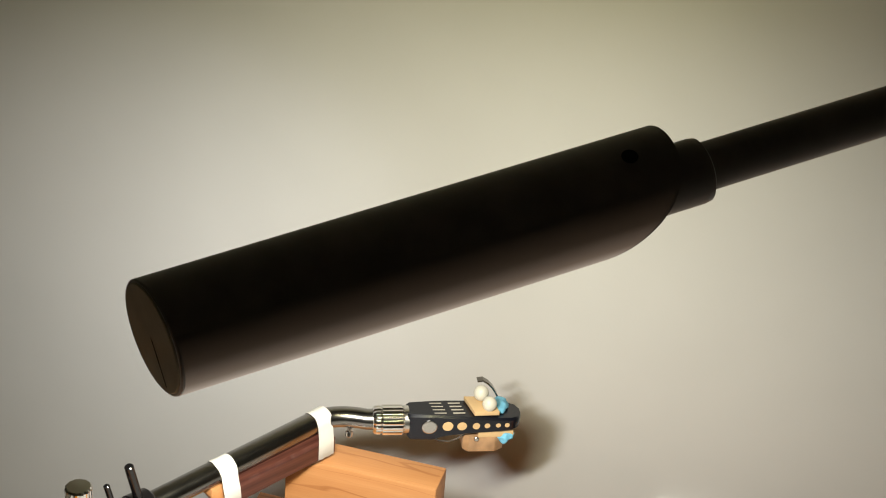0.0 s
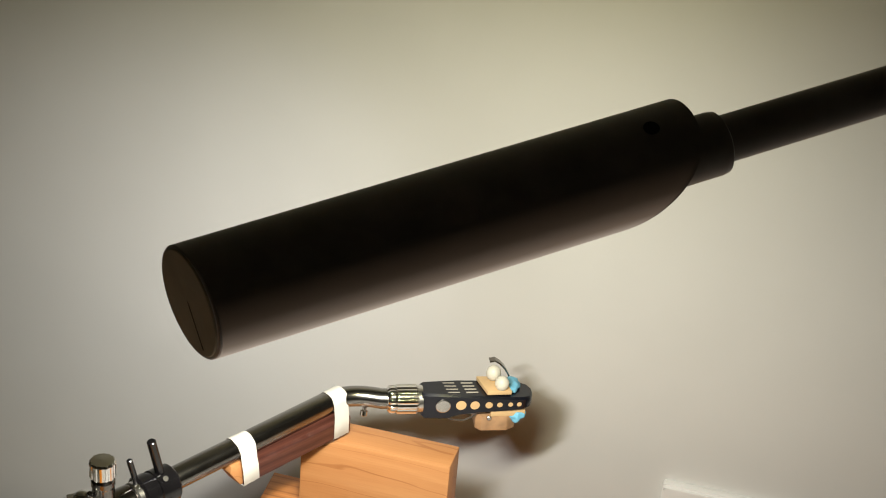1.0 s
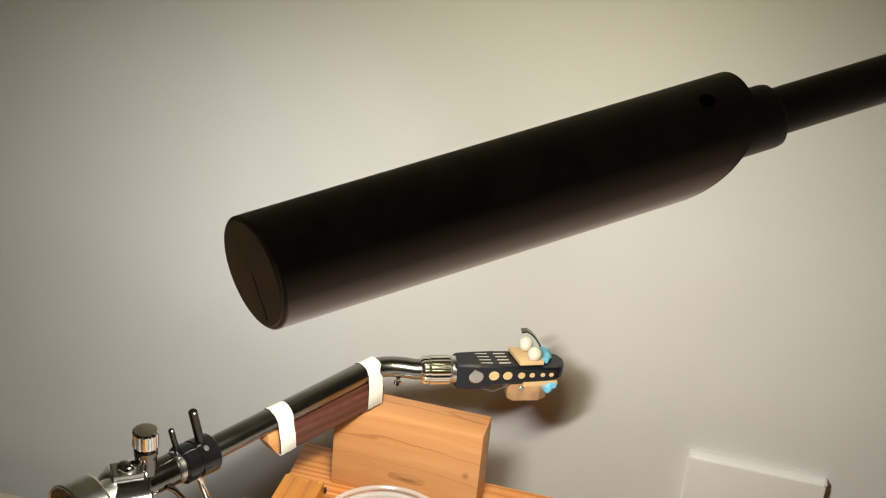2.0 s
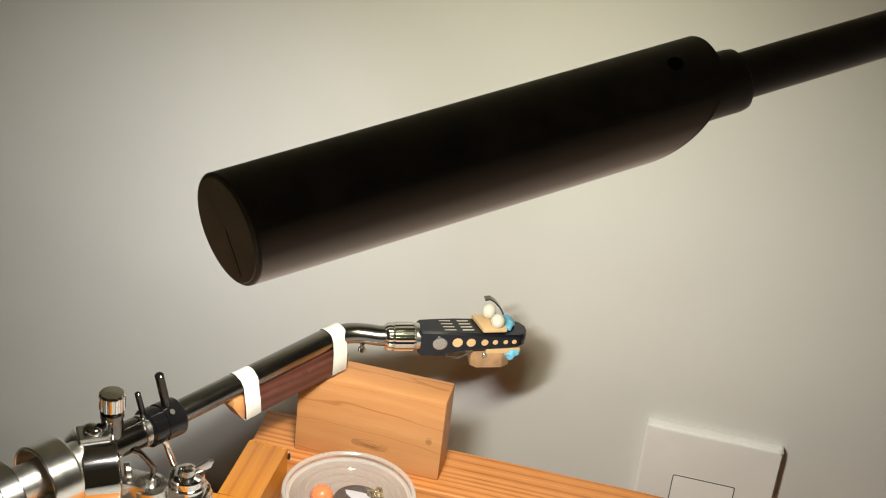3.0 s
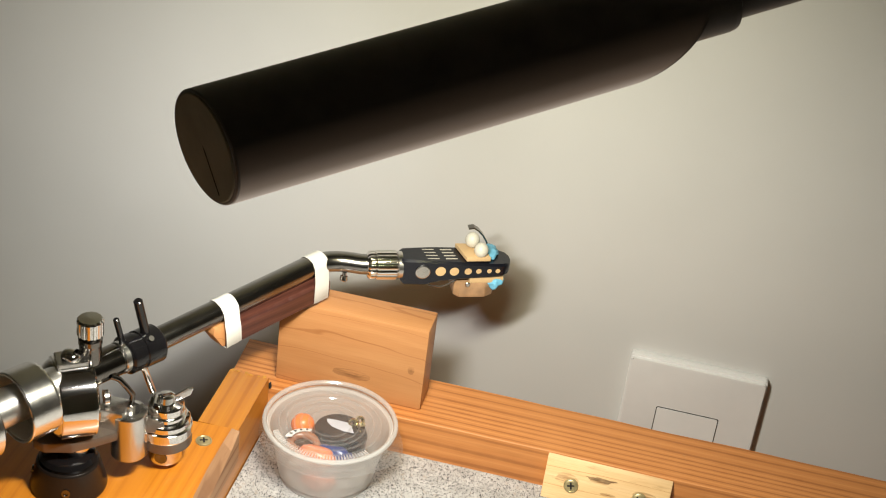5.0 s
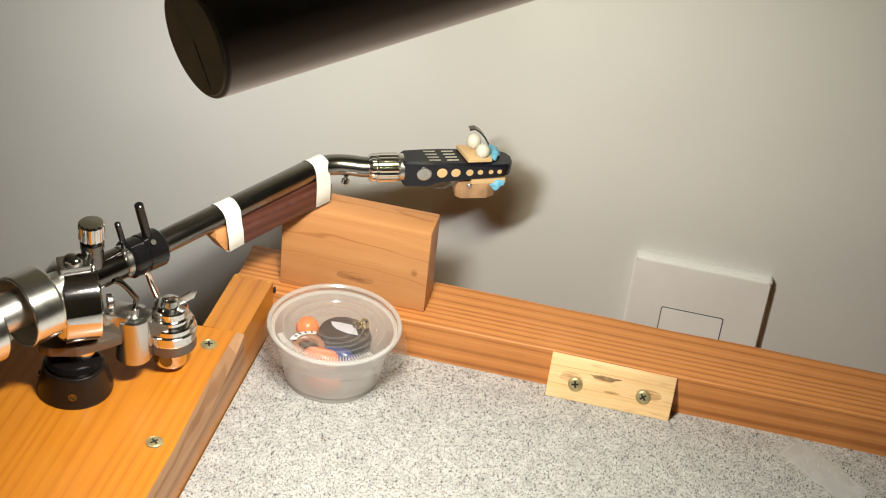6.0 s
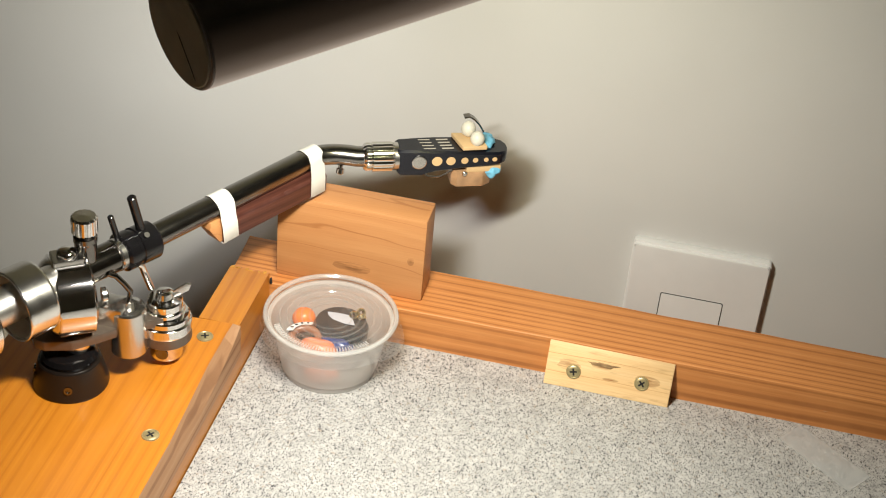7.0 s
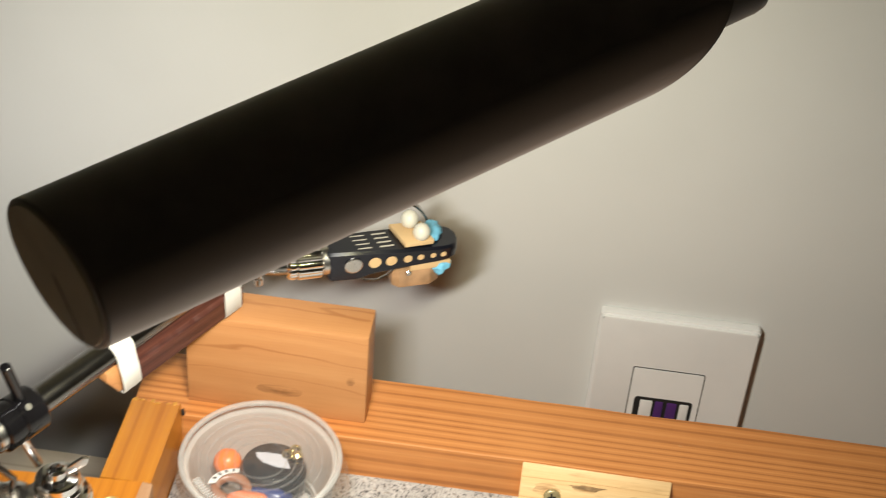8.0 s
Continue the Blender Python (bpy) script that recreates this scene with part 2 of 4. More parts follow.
def painted_glow():
    """Emission brightest over the slot; its fade up the sides imitates reflected light."""
    n = Nodes("lens_and_sheen_glow")
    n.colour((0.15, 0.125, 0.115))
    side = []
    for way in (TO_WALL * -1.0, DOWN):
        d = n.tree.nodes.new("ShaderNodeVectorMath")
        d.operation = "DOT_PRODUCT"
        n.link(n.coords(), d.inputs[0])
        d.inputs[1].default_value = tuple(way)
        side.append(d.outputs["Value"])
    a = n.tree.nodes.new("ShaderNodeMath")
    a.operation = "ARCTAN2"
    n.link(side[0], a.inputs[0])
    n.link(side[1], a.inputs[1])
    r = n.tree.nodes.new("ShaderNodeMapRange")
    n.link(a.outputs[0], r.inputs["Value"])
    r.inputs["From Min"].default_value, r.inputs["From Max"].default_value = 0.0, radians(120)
    # This ramp puts the light caught by the tube's paint into emission.
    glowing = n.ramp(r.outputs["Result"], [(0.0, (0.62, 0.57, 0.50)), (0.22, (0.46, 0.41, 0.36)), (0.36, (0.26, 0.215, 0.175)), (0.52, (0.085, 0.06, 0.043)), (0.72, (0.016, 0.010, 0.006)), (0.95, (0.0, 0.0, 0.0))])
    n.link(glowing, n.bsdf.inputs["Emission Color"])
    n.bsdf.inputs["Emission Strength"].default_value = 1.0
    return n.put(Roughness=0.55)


M_GLOW = painted_glow()
# Table, floor and room lie out of view; pale so bounced light fills shadows.
M_TABLE = wood("table_veneer", 0, (0, 1, 0.5), 150.0, 4.0, (0.42, 0.34, 0.25), (0.56, 0.48, 0.37), (0.62, 0.54, 0.43))
M_ROOM = plain("pale_bounce_paint", (0.86, 0.835, 0.75), 0.8, 0.0, 0.05, 3.0)

# ---- builders ----
ROOTS = {}
VX, VY, VZ = Vector((1, 0, 0)), Vector((0, 1, 0)), Vector((0, 0, 1))


def finish(bm, name, mat, shift, angle=35.0):
    bmesh.ops.recalc_face_normals(bm, faces=bm.faces)
    bm.transform(Matrix.Scale(0.001, 4) @ Matrix.Translation(-shift))
    me = bpy.data.meshes.new(name)
    bm.to_mesh(me)
    bm.free()
    if not any(p.use_smooth for p in me.polygons):
        for p in me.polygons:
            p.use_smooth = True
    me.set_sharp_from_angle(angle=radians(angle))
    me.materials.append(mat)
    return me


def thing(name, base, label, category, group="", kind=""):
    """An Empty at a thing's base; its parts hang under it."""
    ob = new(name)
    ob.empty_display_size = 0.01
    ob.location = Vector(base) * 0.001
    ROOTS[ob.name] = Vector(base)
    return tagged(ob, label, category, group, kind)


def part(name, bm, mat, parent, label="", angle=35.0):
    shift = ROOTS[parent.name]
    ob = new(name, finish(bm, name, mat, shift, angle))
    ob.parent = parent
    ROOTS[ob.name] = shift
    return tagged(ob, label)


def solo(name, bm, mat, base, label, category, group="", kind="", angle=35.0):
    """A thing that is one mesh."""
    ob = new(name, finish(bm, name, mat, Vector(base), angle))
    ob.location = Vector(base) * 0.001
    ROOTS[ob.name] = Vector(base)
    return tagged(ob, label, category, group, kind)


def box(x0, x1, y0, y1, z0, z1, bevel=0.0, seg=2, bm=None):
    out = bmesh.new()
    bmesh.ops.create_cube(out, size=1.0)
    for v in out.verts:
        v.co = Vector((x0 if v.co.x < 0 else x1, y0 if v.co.y < 0 else y1, z0 if v.co.z < 0 else z1))
    if bevel:
        bmesh.ops.bevel(out, geom=out.edges[:], offset=bevel, segments=seg, profile=0.6, affect="EDGES")
        round_off(out, bevel)
    return merge(bm, out)


def round_off(out, bevel):
    """Only the narrow faces of the eased edges are shaded round; the flat sides stay flat."""
    for f in out.faces:
        f.smooth = min(e.calc_length() for e in f.edges) < bevel * 1.5


def merge(bm, out):
    if bm is None:
        return out
    me = bpy.data.meshes.new("scratch")
    out.to_mesh(me)
    out.free()
    bm.from_mesh(me)
    bpy.data.meshes.remove(me)
    return bm


def frame_at(origin, axis, side=None):
    """A matrix whose z runs along axis and whose x lies as near side as it can."""
    z = Vector(axis).normalized()
    s = Vector(side) if side is not None else (VX if abs(z.x) < 0.9 else VY)
    x = (s - z * s.dot(z)).normalized()
    y = z.cross(x)
    o = Vector(origin)
    return Matrix(((x.x, y.x, z.x, o.x), (x.y, y.y, z.y, o.y), (x.z, y.z, z.z, o.z), (0, 0, 0, 1)))


def lathe(profile, origin, axis, seg=40, side=None, wave=0.0, waves=0, bm=None):
    """Turns (radius, height) pairs round an axis. wave, waves: knurling."""
    out = bmesh.new()
    m = frame_at(origin, axis, side)
    rings = []
    held = [profile[0]]
    for (r0, h0), (r1, h1) in zip(profile, profile[1:]):     # loops close to each edge keep long faces straight
        n = math.hypot(r1 - r0, h1 - h0)
        if n > 1.6:
            held += [(r0 + (r1 - r0) * q, h0 + (h1 - h0) * q) for q in (0.3 / n, 1 - 0.3 / n)]
        held.append((r1, h1))
    for r, h in held:
        if r <= 1e-6:
            rings.append([out.verts.new(m @ Vector((0, 0, h)))])
            continue
        ring = []
        for i in range(seg):
            a = 2 * math.pi * i / seg
            k = r + (wave * (1 if i % max(1, seg // max(1, waves)) < seg // max(1, waves) / 2 else -1) if waves else 0)
            ring.append(out.verts.new(m @ Vector((k * math.cos(a), k * math.sin(a), h))))
        rings.append(ring)
    for a, b in zip(rings, rings[1:]):
        if len(a) == 1 and len(b) == 1:
            continue
        for i in range(seg):
            j = (i + 1) % seg
            if len(a) == 1:
                out.faces.new((a[0], b[i], b[j]))
            elif len(b) == 1:
                out.faces.new((a[i], a[j], b[0]))
            else:
                out.faces.new((a[i], a[j], b[j], b[i]))
    for f in out.faces:
        f.smooth = True
    return merge(bm, out)


def rod(a, b, r, ease=0.6, seg=24, bm=None, r2=None):
    """A round bar from a to b with eased ends."""
    a, b = Vector(a), Vector(b)
    n = (b - a).length
    e = min(ease, r * 0.5, n * 0.3)
    q = r if r2 is None else r2
    return lathe([(0, 0), (r - e, 0), (r, e), (q, n - e), (q - e, n), (0, n)], a, b - a, seg, bm=bm)


def sweep(points, r, seg=16, closed=False, bm=None):
    """A round wire or tube along a path of points."""
    out = bmesh.new()
    pts = [Vector(p) for p in points]
    n = len(pts)
    rings = []
    side = None
    for i, p in enumerate(pts):
        if closed:
            t = (pts[(i + 1) % n] - pts[i - 1]).normalized()
        else:
            t = (pts[min(i + 1, n - 1)] - pts[max(i - 1, 0)]).normalized()
        if side is None:
            side = t.orthogonal()
        m = frame_at(p, t, side)
        side = m.col[0].xyz
        rings.append([out.verts.new(m @ Vector((r * math.cos(2 * math.pi * k / seg), r * math.sin(2 * math.pi * k / seg), 0))) for k in range(seg)])
    pairs = list(zip(rings, rings[1:])) + ([(rings[-1], rings[0])] if closed else [])
    for a, b in pairs:
        for k in range(seg):
            j = (k + 1) % seg
            out.faces.new((a[k], a[j], b[j], b[k]))
    if not closed:
        out.faces.new(rings[0])
        out.faces.new(rings[-1])
    for f in out.faces:
        f.smooth = True
    return merge(bm, out)


def prism(outline, z0, z1, bevel=0.0, m=None, bm=None):
    """A plate from an outline in x and y, between two heights."""
    out = bmesh.new()
    low = [out.verts.new((x, y, z0)) for x, y in outline]
    top = [out.verts.new((x, y, z1)) for x, y in outline]
    out.faces.new(low)
    out.faces.new(top)
    for i in range(len(outline)):
        j = (i + 1) % len(outline)
        out.faces.new((low[i], low[j], top[j], top[i]))
    if bevel:
        bmesh.ops.recalc_face_normals(out, faces=out.faces)
        bmesh.ops.bevel(out, geom=out.edges[:], offset=bevel, segments=2, profile=0.6, affect="EDGES")
        round_off(out, bevel)
    if m is not None:
        out.transform(m)
    return merge(bm, out)


def blob(centre, size, seed, rough=0.18, bm=None, sub=3):
    """A lump of putty."""
    out = bmesh.new()
    bmesh.ops.create_icosphere(out, subdivisions=sub, radius=1.0)
    for v in out.verts:
        k = 1 + rough * noise.noise(v.co * 1.7 + Vector((seed, seed * 2.0, 0)))
        v.co = Vector((v.co.x * size[0] * k + centre[0], v.co.y * size[1] * k + centre[1], v.co.z * size[2] * k + centre[2]))
    return merge(bm, out)


def ribbon(points, side_a, side_b, thick):
    """A flat strip bent along a path of points, between two offsets to its sides."""
    out = bmesh.new()
    rows = []
    n = len(points)
    for i, p in enumerate(points):
        t = (points[min(i + 1, n - 1)] - points[max(i - 1, 0)]).normalized()
        up = t.cross(side_b - side_a).normalized() * thick
        rows.append([out.verts.new(q) for q in (p + side_a, p + side_b, p + side_b + up, p + side_a + up)])
    for a, b in zip(rows, rows[1:]):
        for k in range(4):
            out.faces.new((a[k], a[(k + 1) % 4], b[(k + 1) % 4], b[k]))
    out.faces.new(rows[0])
    out.faces.new(rows[-1])
    return out


def rounded(w, h, r, seg=5):
    """The outline of a rectangle with round corners, about the origin."""
    pts = []
    for cx, cy, a0 in ((w / 2 - r, h / 2 - r, 0), (-w / 2 + r, h / 2 - r, 90), (-w / 2 + r, -h / 2 + r, 180), (w / 2 - r, -h / 2 + r, 270)):
        for i in range(seg + 1):
            a = radians(a0 + 90 * i / seg)
            pts.append((cx + r * math.cos(a), cy + r * math.sin(a)))
    return pts

# ---- the room ----
WALL_Y = 133.0
solo("wall_north", box(-1500, 1500, WALL_Y, WALL_Y + 100, -900, 1600), M_WALL, (0, WALL_Y, -900),
     "off-white painted plaster wall behind the turntable", "wall", kind="structure")
solo("floor", box(-1500, 1500, -2400, WALL_Y, -950, -900), M_TABLE, (0, 0, -900), "unseen wooden floor, pale to bounce lamp light", "floor", kind="structure")
solo("wall_south", box(-1500, 1500, -2500, -2400, -900, 1600), M_ROOM, (0, -2400, -900), "plain unseen wall, pale to bounce lamp light", "wall", kind="structure")
solo("wall_west", box(-1600, -1500, -2500, WALL_Y + 100, -900, 1600), M_ROOM, (-1500, 0, -900), "plain unseen wall, pale to bounce lamp light", "wall", kind="structure")
solo("wall_east", box(1500, 1600, -2500, WALL_Y + 100, -900, 1600), M_ROOM, (1500, 0, -900), "plain unseen wall, pale to bounce lamp light", "wall", kind="structure")

# Added out of view: keeps the world's light out and returns the lamp's.
solo("ceiling", box(-1600, 1600, -2500, WALL_Y + 100, 1600, 1700), M_ROOM, (0, -1100, 1600), "plain unseen ceiling, pale to bounce lamp light", "ceiling", kind="structure")

# ---- the turntable's plinth ----
TABLE_Z = -120.0
table = thing("table", (250, -250, -900), "plain unseen wooden table under the turntable, pale to bounce light", "table")
part("tabletop", box(-500, 900, -600, 100, TABLE_Z - 30, TABLE_Z, 2.0), M_TABLE, table)
for lx in (-460, 860):
    for ly in (-560, 60):
        part("leg", box(lx - 25, lx + 25, ly - 25, ly + 25, -900, TABLE_Z - 30, 2.0), M_TABLE, table)

BEAM_Z, BOARD_Z = 25.5, 34.0
plinth = thing("turntable_plinth", (250, -200, TABLE_Z), "home-built wooden turntable plinth with a speckled laminate top", "turntable")
part("laminate_top", box(-2, 620, -420, 0, -22, 0, 0.4, 1), M_LAMINATE, plinth, "grey speckled laminate panel")


def rough_beam():
    """The back rail: a sawn fir batten with eased edges and a ragged end."""
    bm = bmesh.new()
    xs = [-29] + list(range(-24, 720, 12))
    sec = [(-2.0, 25.5 - 0.7), (-1.6, 25.5 - 0.15), (40.6, 25.5), (42.0, 24.3), (42.0, TABLE_Z), (-2.0, TABLE_Z)]
    rings = []
    for i, x in enumerate(xs):
        ring = []
        for k, (y, z) in enumerate(sec):
            w = noise.noise(Vector((x * 0.02, k * 3.1, 0))) * 0.5
            ragged = noise.noise(Vector((y * 0.2, z * 0.2, 5.0))) * 4.0 if i == 0 else 0.0
            ring.append(bm.verts.new((x + ragged, y + w * 0.5, z + (w if k < 4 else 0))))
        rings.append(ring)
    for a, b in zip(rings, rings[1:]):
        for k in range(len(sec)):
            j = (k + 1) % len(sec)
            bm.faces.new((a[k], a[j], b[j], b[k]))
    bm.faces.new(rings[0])
    bm.faces.new(rings[-1])
    return bm


part("back_rail", rough_beam(), M_BEAM, plinth, "reddish fir rail with dark growth lines", 22.0)


def side_plank():
    """The side rail: full height with a frayed sawn end at the back, cut down where the armboard lies on it."""
    bm = bmesh.new()
    x0, x1, n = -26.0, -2.5, 14

    def row(y, z, fray):
        return [bm.verts.new((x0 + (x1 - x0) * i / n, y + random.uniform(-1.5, 0.6) * fray, z + random.uniform(-0.7, 0.2) * fray)) for i in range(n + 1)]

    stations = [row(-2.6, TABLE_Z, 0), row(-2.6, 33.0, 1), row(-4.6, 33.2, 0), row(-56.5, 33.2, 0), row(-56.5, 13.0, 0), row(-420, 13.0, 0), row(-420, TABLE_Z, 0)]
    for a, b in zip(stations, stations[1:] + stations[:1]):
        for i in range(n):
            bm.faces.new((a[i], a[i + 1], b[i + 1], b[i]))
    for k in (0, n):
        bm.faces.new([r[k] for r in stations])
    return bm


part("side_rail", side_plank(), M_PLANK, plinth, "orange varnished pine rail", 40.0)
EDGE = [(-57.0, -6.2, 0.8), (-70.0, -6.6, 5.0), (-95.0, -6.6, 10.0), (-125.0, -5.2, 13.0), (-160.0, -3.6, 16.0), (-420.0, -3.2, 18.0)]   # y, inset of the top edge, drop of the slope


def armboard():
    """The board that carries the arm; its right edge is planed to a slope."""
    bm = bmesh.new()
    left = [(-64, -117), (-80, -116.7), (-96, -116.5), (-126, -116), (-160, -115.5), (-420, -115)]
    rows = []
    for (y, x, drop), (yl, xl) in zip(EDGE, left):
        rows.append([bm.verts.new(p) for p in ((xl, yl, BOARD_Z), (x, y, BOARD_Z), (x, y, BOARD_Z - 10), (x, y, BOARD_Z - 20), (xl, yl, BOARD_Z - 20))])
    for a, b in zip(rows, rows[1:]):
        for k in range(5):
            bm.faces.new((a[k], a[(k + 1) % 5], b[(k + 1) % 5], b[k]))
    bm.faces.new(rows[0])
    bm.faces.new(rows[-1])
    return bm


def planed_edge():
    """The bare sloping face of the board's edge, a thin skin of unvarnished wood."""
    bm = bmesh.new()
    rows = []
    for y, x, drop in EDGE:
        rows.append([bm.verts.new(p) for p in ((x + 0.05, y, BOARD_Z), (-1.6, y, BOARD_Z - drop), (-1.6, y, BOARD_Z - 21), (x + 0.05, y, BOARD_Z - 21))])
    for a, b in zip(rows, rows[1:]):
        for k in range(4):
            bm.faces.new((a[k], a[(k + 1) % 4], b[(k + 1) % 4], b[k]))
    bm.faces.new(rows[0])
    bm.faces.new(rows[-1])
    return bm


part("planed_edge", planed_edge(), M_BARE, plinth, "bare planed slope along the board's edge", 20.0)
part("armboard", armboard(), M_BOARD, plinth, "glossy orange varnished pine board", 20.0)


def screw(parent, at, axis, r, mat, name="screw", turn=0.4):
    """A countersunk cross-head screw; a raised dark cross stands in for the shaded recess."""
    body = part(name, lathe([(0, -6), (r * 0.5, -6), (r * 0.55, -1.5), (r, 0), (r * 0.96, 0.5), (r * 0.84, 0.62), (r * 0.80, 0.45), (r * 0.74, 0.62), (r * 0.45, 0.78), (0, 0.8)], at, axis, 28), mat, parent)
    m = frame_at(at, axis) @ Matrix.Rotation(turn, 4, "Z")
    bm = prism([(-r * 0.48, -r * 0.13), (r * 0.48, -r * 0.10), (r * 0.45, r * 0.12), (-r * 0.5, r * 0.11)], 0.5, 0.86, m=m)
    prism([(-r * 0.11, -r * 0.5), (r * 0.13, -r * 0.48), (r * 0.11, r * 0.5), (-r * 0.12, r * 0.46)], 0.5, 0.865, m=m, bm=bm)
    part("cross_shade", bm, M_DARK, body)


screw(plinth, (-16.5, -73.0, BOARD_Z), VZ, 4.6, M_BRASS)
screw(plinth, (-14.5, -157.5, BOARD_Z), VZ, 4.6, M_BRASS, turn=0.9)

# ---- cleat ----
cleat = thing("wooden_cleat", (200, -8, 0), "pale raw pine cleat screwed against the back rail", "wood block")


def wedge():
    bm = bmesh.new()
    sec = [(-12.0, 0.0), (-3.0, 25.0), (-2.2, 25.0), (-2.2, 0.0)]
    rings = []
    for x in (164.6, 236.2):
        rings.append([bm.verts.new((x, y, z - (0.6 if x > 200 and z > 0 else 0))) for y, z in sec])
    a, b = rings
    for k in range(4):
        j = (k + 1) % 4
        bm.faces.new((a[k], a[j], b[j], b[k]))
    bm.faces.new(a)
    bm.faces.new(b)
    bmesh.ops.recalc_face_normals(bm, faces=bm.faces)
    bmesh.ops.bevel(bm, geom=bm.edges[:], offset=0.4, segments=1, affect="EDGES")
    return bm


part("wedge", wedge(), M_CLEAT, cleat)
SLOPE = Vector((0, -25, 9)).normalized()


def on_cleat(x, z):
    return Vector((x, -12.0 + 9.0 * z / 25.0, z))


screw(cleat, on_cleat(180.5, 9.8), SLOPE, 4.3, M_BRASS, turn=0.2)
screw(cleat, on_cleat(219.5, 10.6), SLOPE, 4.3, M_BRASS, turn=0.7)

# ---- cedar block under the arm ----
def cedar():
    out = [(-2, 0), (86, 0), (86, 55), (19, 55), (-2, 45)]
    m = Matrix(((1, 0, 0, 0), (0, 0, 1, 0), (0, 1, 0, BEAM_Z), (0, 0, 0, 1)))
    return prism(out, 8.0, 30.0, 1.3, m)


solo("wood_block", cedar(), M_BLOCK, (42, 19, BEAM_Z), "smooth tan cedar block with a cut corner, propping the tonearm", "wood block")

# ---- wall plate ----
plate = thing("wall_socket", (242, WALL_Y, -68), "white plastic wall plate with a half-hidden shuttered outlet", "socket")
MP = Matrix(((1, 0, 0, 242), (0, 0, 1, 0), (0, 1, 0, -25), (0, 0, 0, 1)))
part("backplate", prism(rounded(88, 86, 2.2), 127.5, WALL_Y, 0.8, MP), M_PLATE, plate)
part("faceplate", prism(rounded(86.5, 84.2, 2.0), 125.6, 128.5, 0.9, Matrix.Translation((0, 0, -0.6)) @ MP), M_PLATE, plate)


def ring(outer, inner, z0, z1, m):
    bm = bmesh.new()
    n = len(outer)
    vs = [[bm.verts.new(m @ Vector((x, y, z))) for x, y in o] for o in (outer, inner) for z in (z0, z1)]
    for i in range(n):
        j = (i + 1) % n
        for a, b in ((0, 1), (1, 3), (3, 2), (2, 0)):
            bm.faces.new((vs[a][i], vs[a][j], vs[b][j], vs[b][i]))
    return bm


MQ = Matrix(((1, 0, 0, 241), (0, 0, 1, 0), (0, 1, 0, -37), (0, 0, 0, 1)))
# Gap and opening have hardly any depth; their shade is a near-black colour.
part("gap_shade", ring(rounded(40.6, 40.6, 1.4), rounded(39.6, 39.6, 1.2), 125.4, 126.0, MQ), M_DARK, plate, "dark ring for the shaded gap round the outlet")
part("outlet_frame", ring(rounded(39.4, 39.4, 1.2), [(x, y - 11) for x, y in rounded(33, 20, 2.2)], 124.9, 126.2, MQ), M_PLATE, plate)
part("recess_shade", prism([(x, y - 11) for x, y in rounded(33.2, 20.2, 2.2)], 125.2, 125.7, 0.0, MQ), M_DARK, plate)
for k, (px, w, mat) in enumerate(((-9.5, 7.0, M_PLATE), (-2.2, 4.6, M_PURPLE), (5.0, 5.6, M_PURPLE), (12.0, 5.0, M_PLATE))):
    part("contact_bar", prism([(x + px, y - 12) for x, y in rounded(w, 17, 0.8)], 124.6, 125.4, 0.2, MQ), mat, plate)

# ---- lamp ----
lamp = thing("picture_lamp", TUBE_A, "matt black tubular metal lamp on a slim arm", "lamp")
R = 22.0
SKEW, LEAN = 5.2, 1.5


NEAR = 1.0 if frame_at(TUBE_A, AXIS, -DOWN).col[1].y < 0 else -1.0   # the free end is cut a little askew


def lamp_tube():
    """The head: a tube with a flat free end and a slanting cut at the arm."""
    bm = bmesh.new()
    m = frame_at(TUBE_A, AXIS, -DOWN)
    seg = 72
    rings = []
    for h in (0.0, 0.5, 60.0, 120.0, 170.0, 1e6):
        ring_ = []
        for i in range(seg):
            a = 2 * math.pi * i / seg
            r = R - 0.5 if h == 0.0 else R
            up = math.cos(a)
            hh = h if h < 1e5 else 190.0 + 19.0 * up - 8.0 * up * up + 1.0 * math.sin(a) * NEAR
            hh += SKEW * math.sin(a) * NEAR + LEAN * up if h < 1 else 0.0
            ring_.append(bm.verts.new(m @ Vector((r * math.cos(a), r * math.sin(a), hh))))
        rings.append(ring_)
    for a, b in zip(rings, rings[1:]):
        for i in range(seg):
            j = (i + 1) % seg
            bm.faces.new((a[i], a[j], b[j], b[i]))
    bm.faces.new(rings[0])
    bm.faces.new(rings[-1])
    return bm


part("head", lamp_tube(), M_LAMP, lamp, angle=30.0)
CAP_AXIS = (AXIS - frame_at(TUBE_A, AXIS, -DOWN).col[1].xyz * NEAR * SKEW / R + DOWN * LEAN / R).normalized()
part("end_cap", lathe([(0, -0.6), (R - 1.6, -0.6), (R - 1.2, -0.2), (R - 1.2, 0.4)], TUBE_A, CAP_AXIS, 64), M_LAMP_END, lamp, "dull grey end cap")
seam = (DOWN * 0.75 - TO_WALL * 0.66).normalized()
part("cap_seam", rod(TUBE_A + seam * 18 - CAP_AXIS * 0.6, TUBE_A - seam * 10 - CAP_AXIS * 0.6, 0.16, seg=6), M_DARK, lamp)


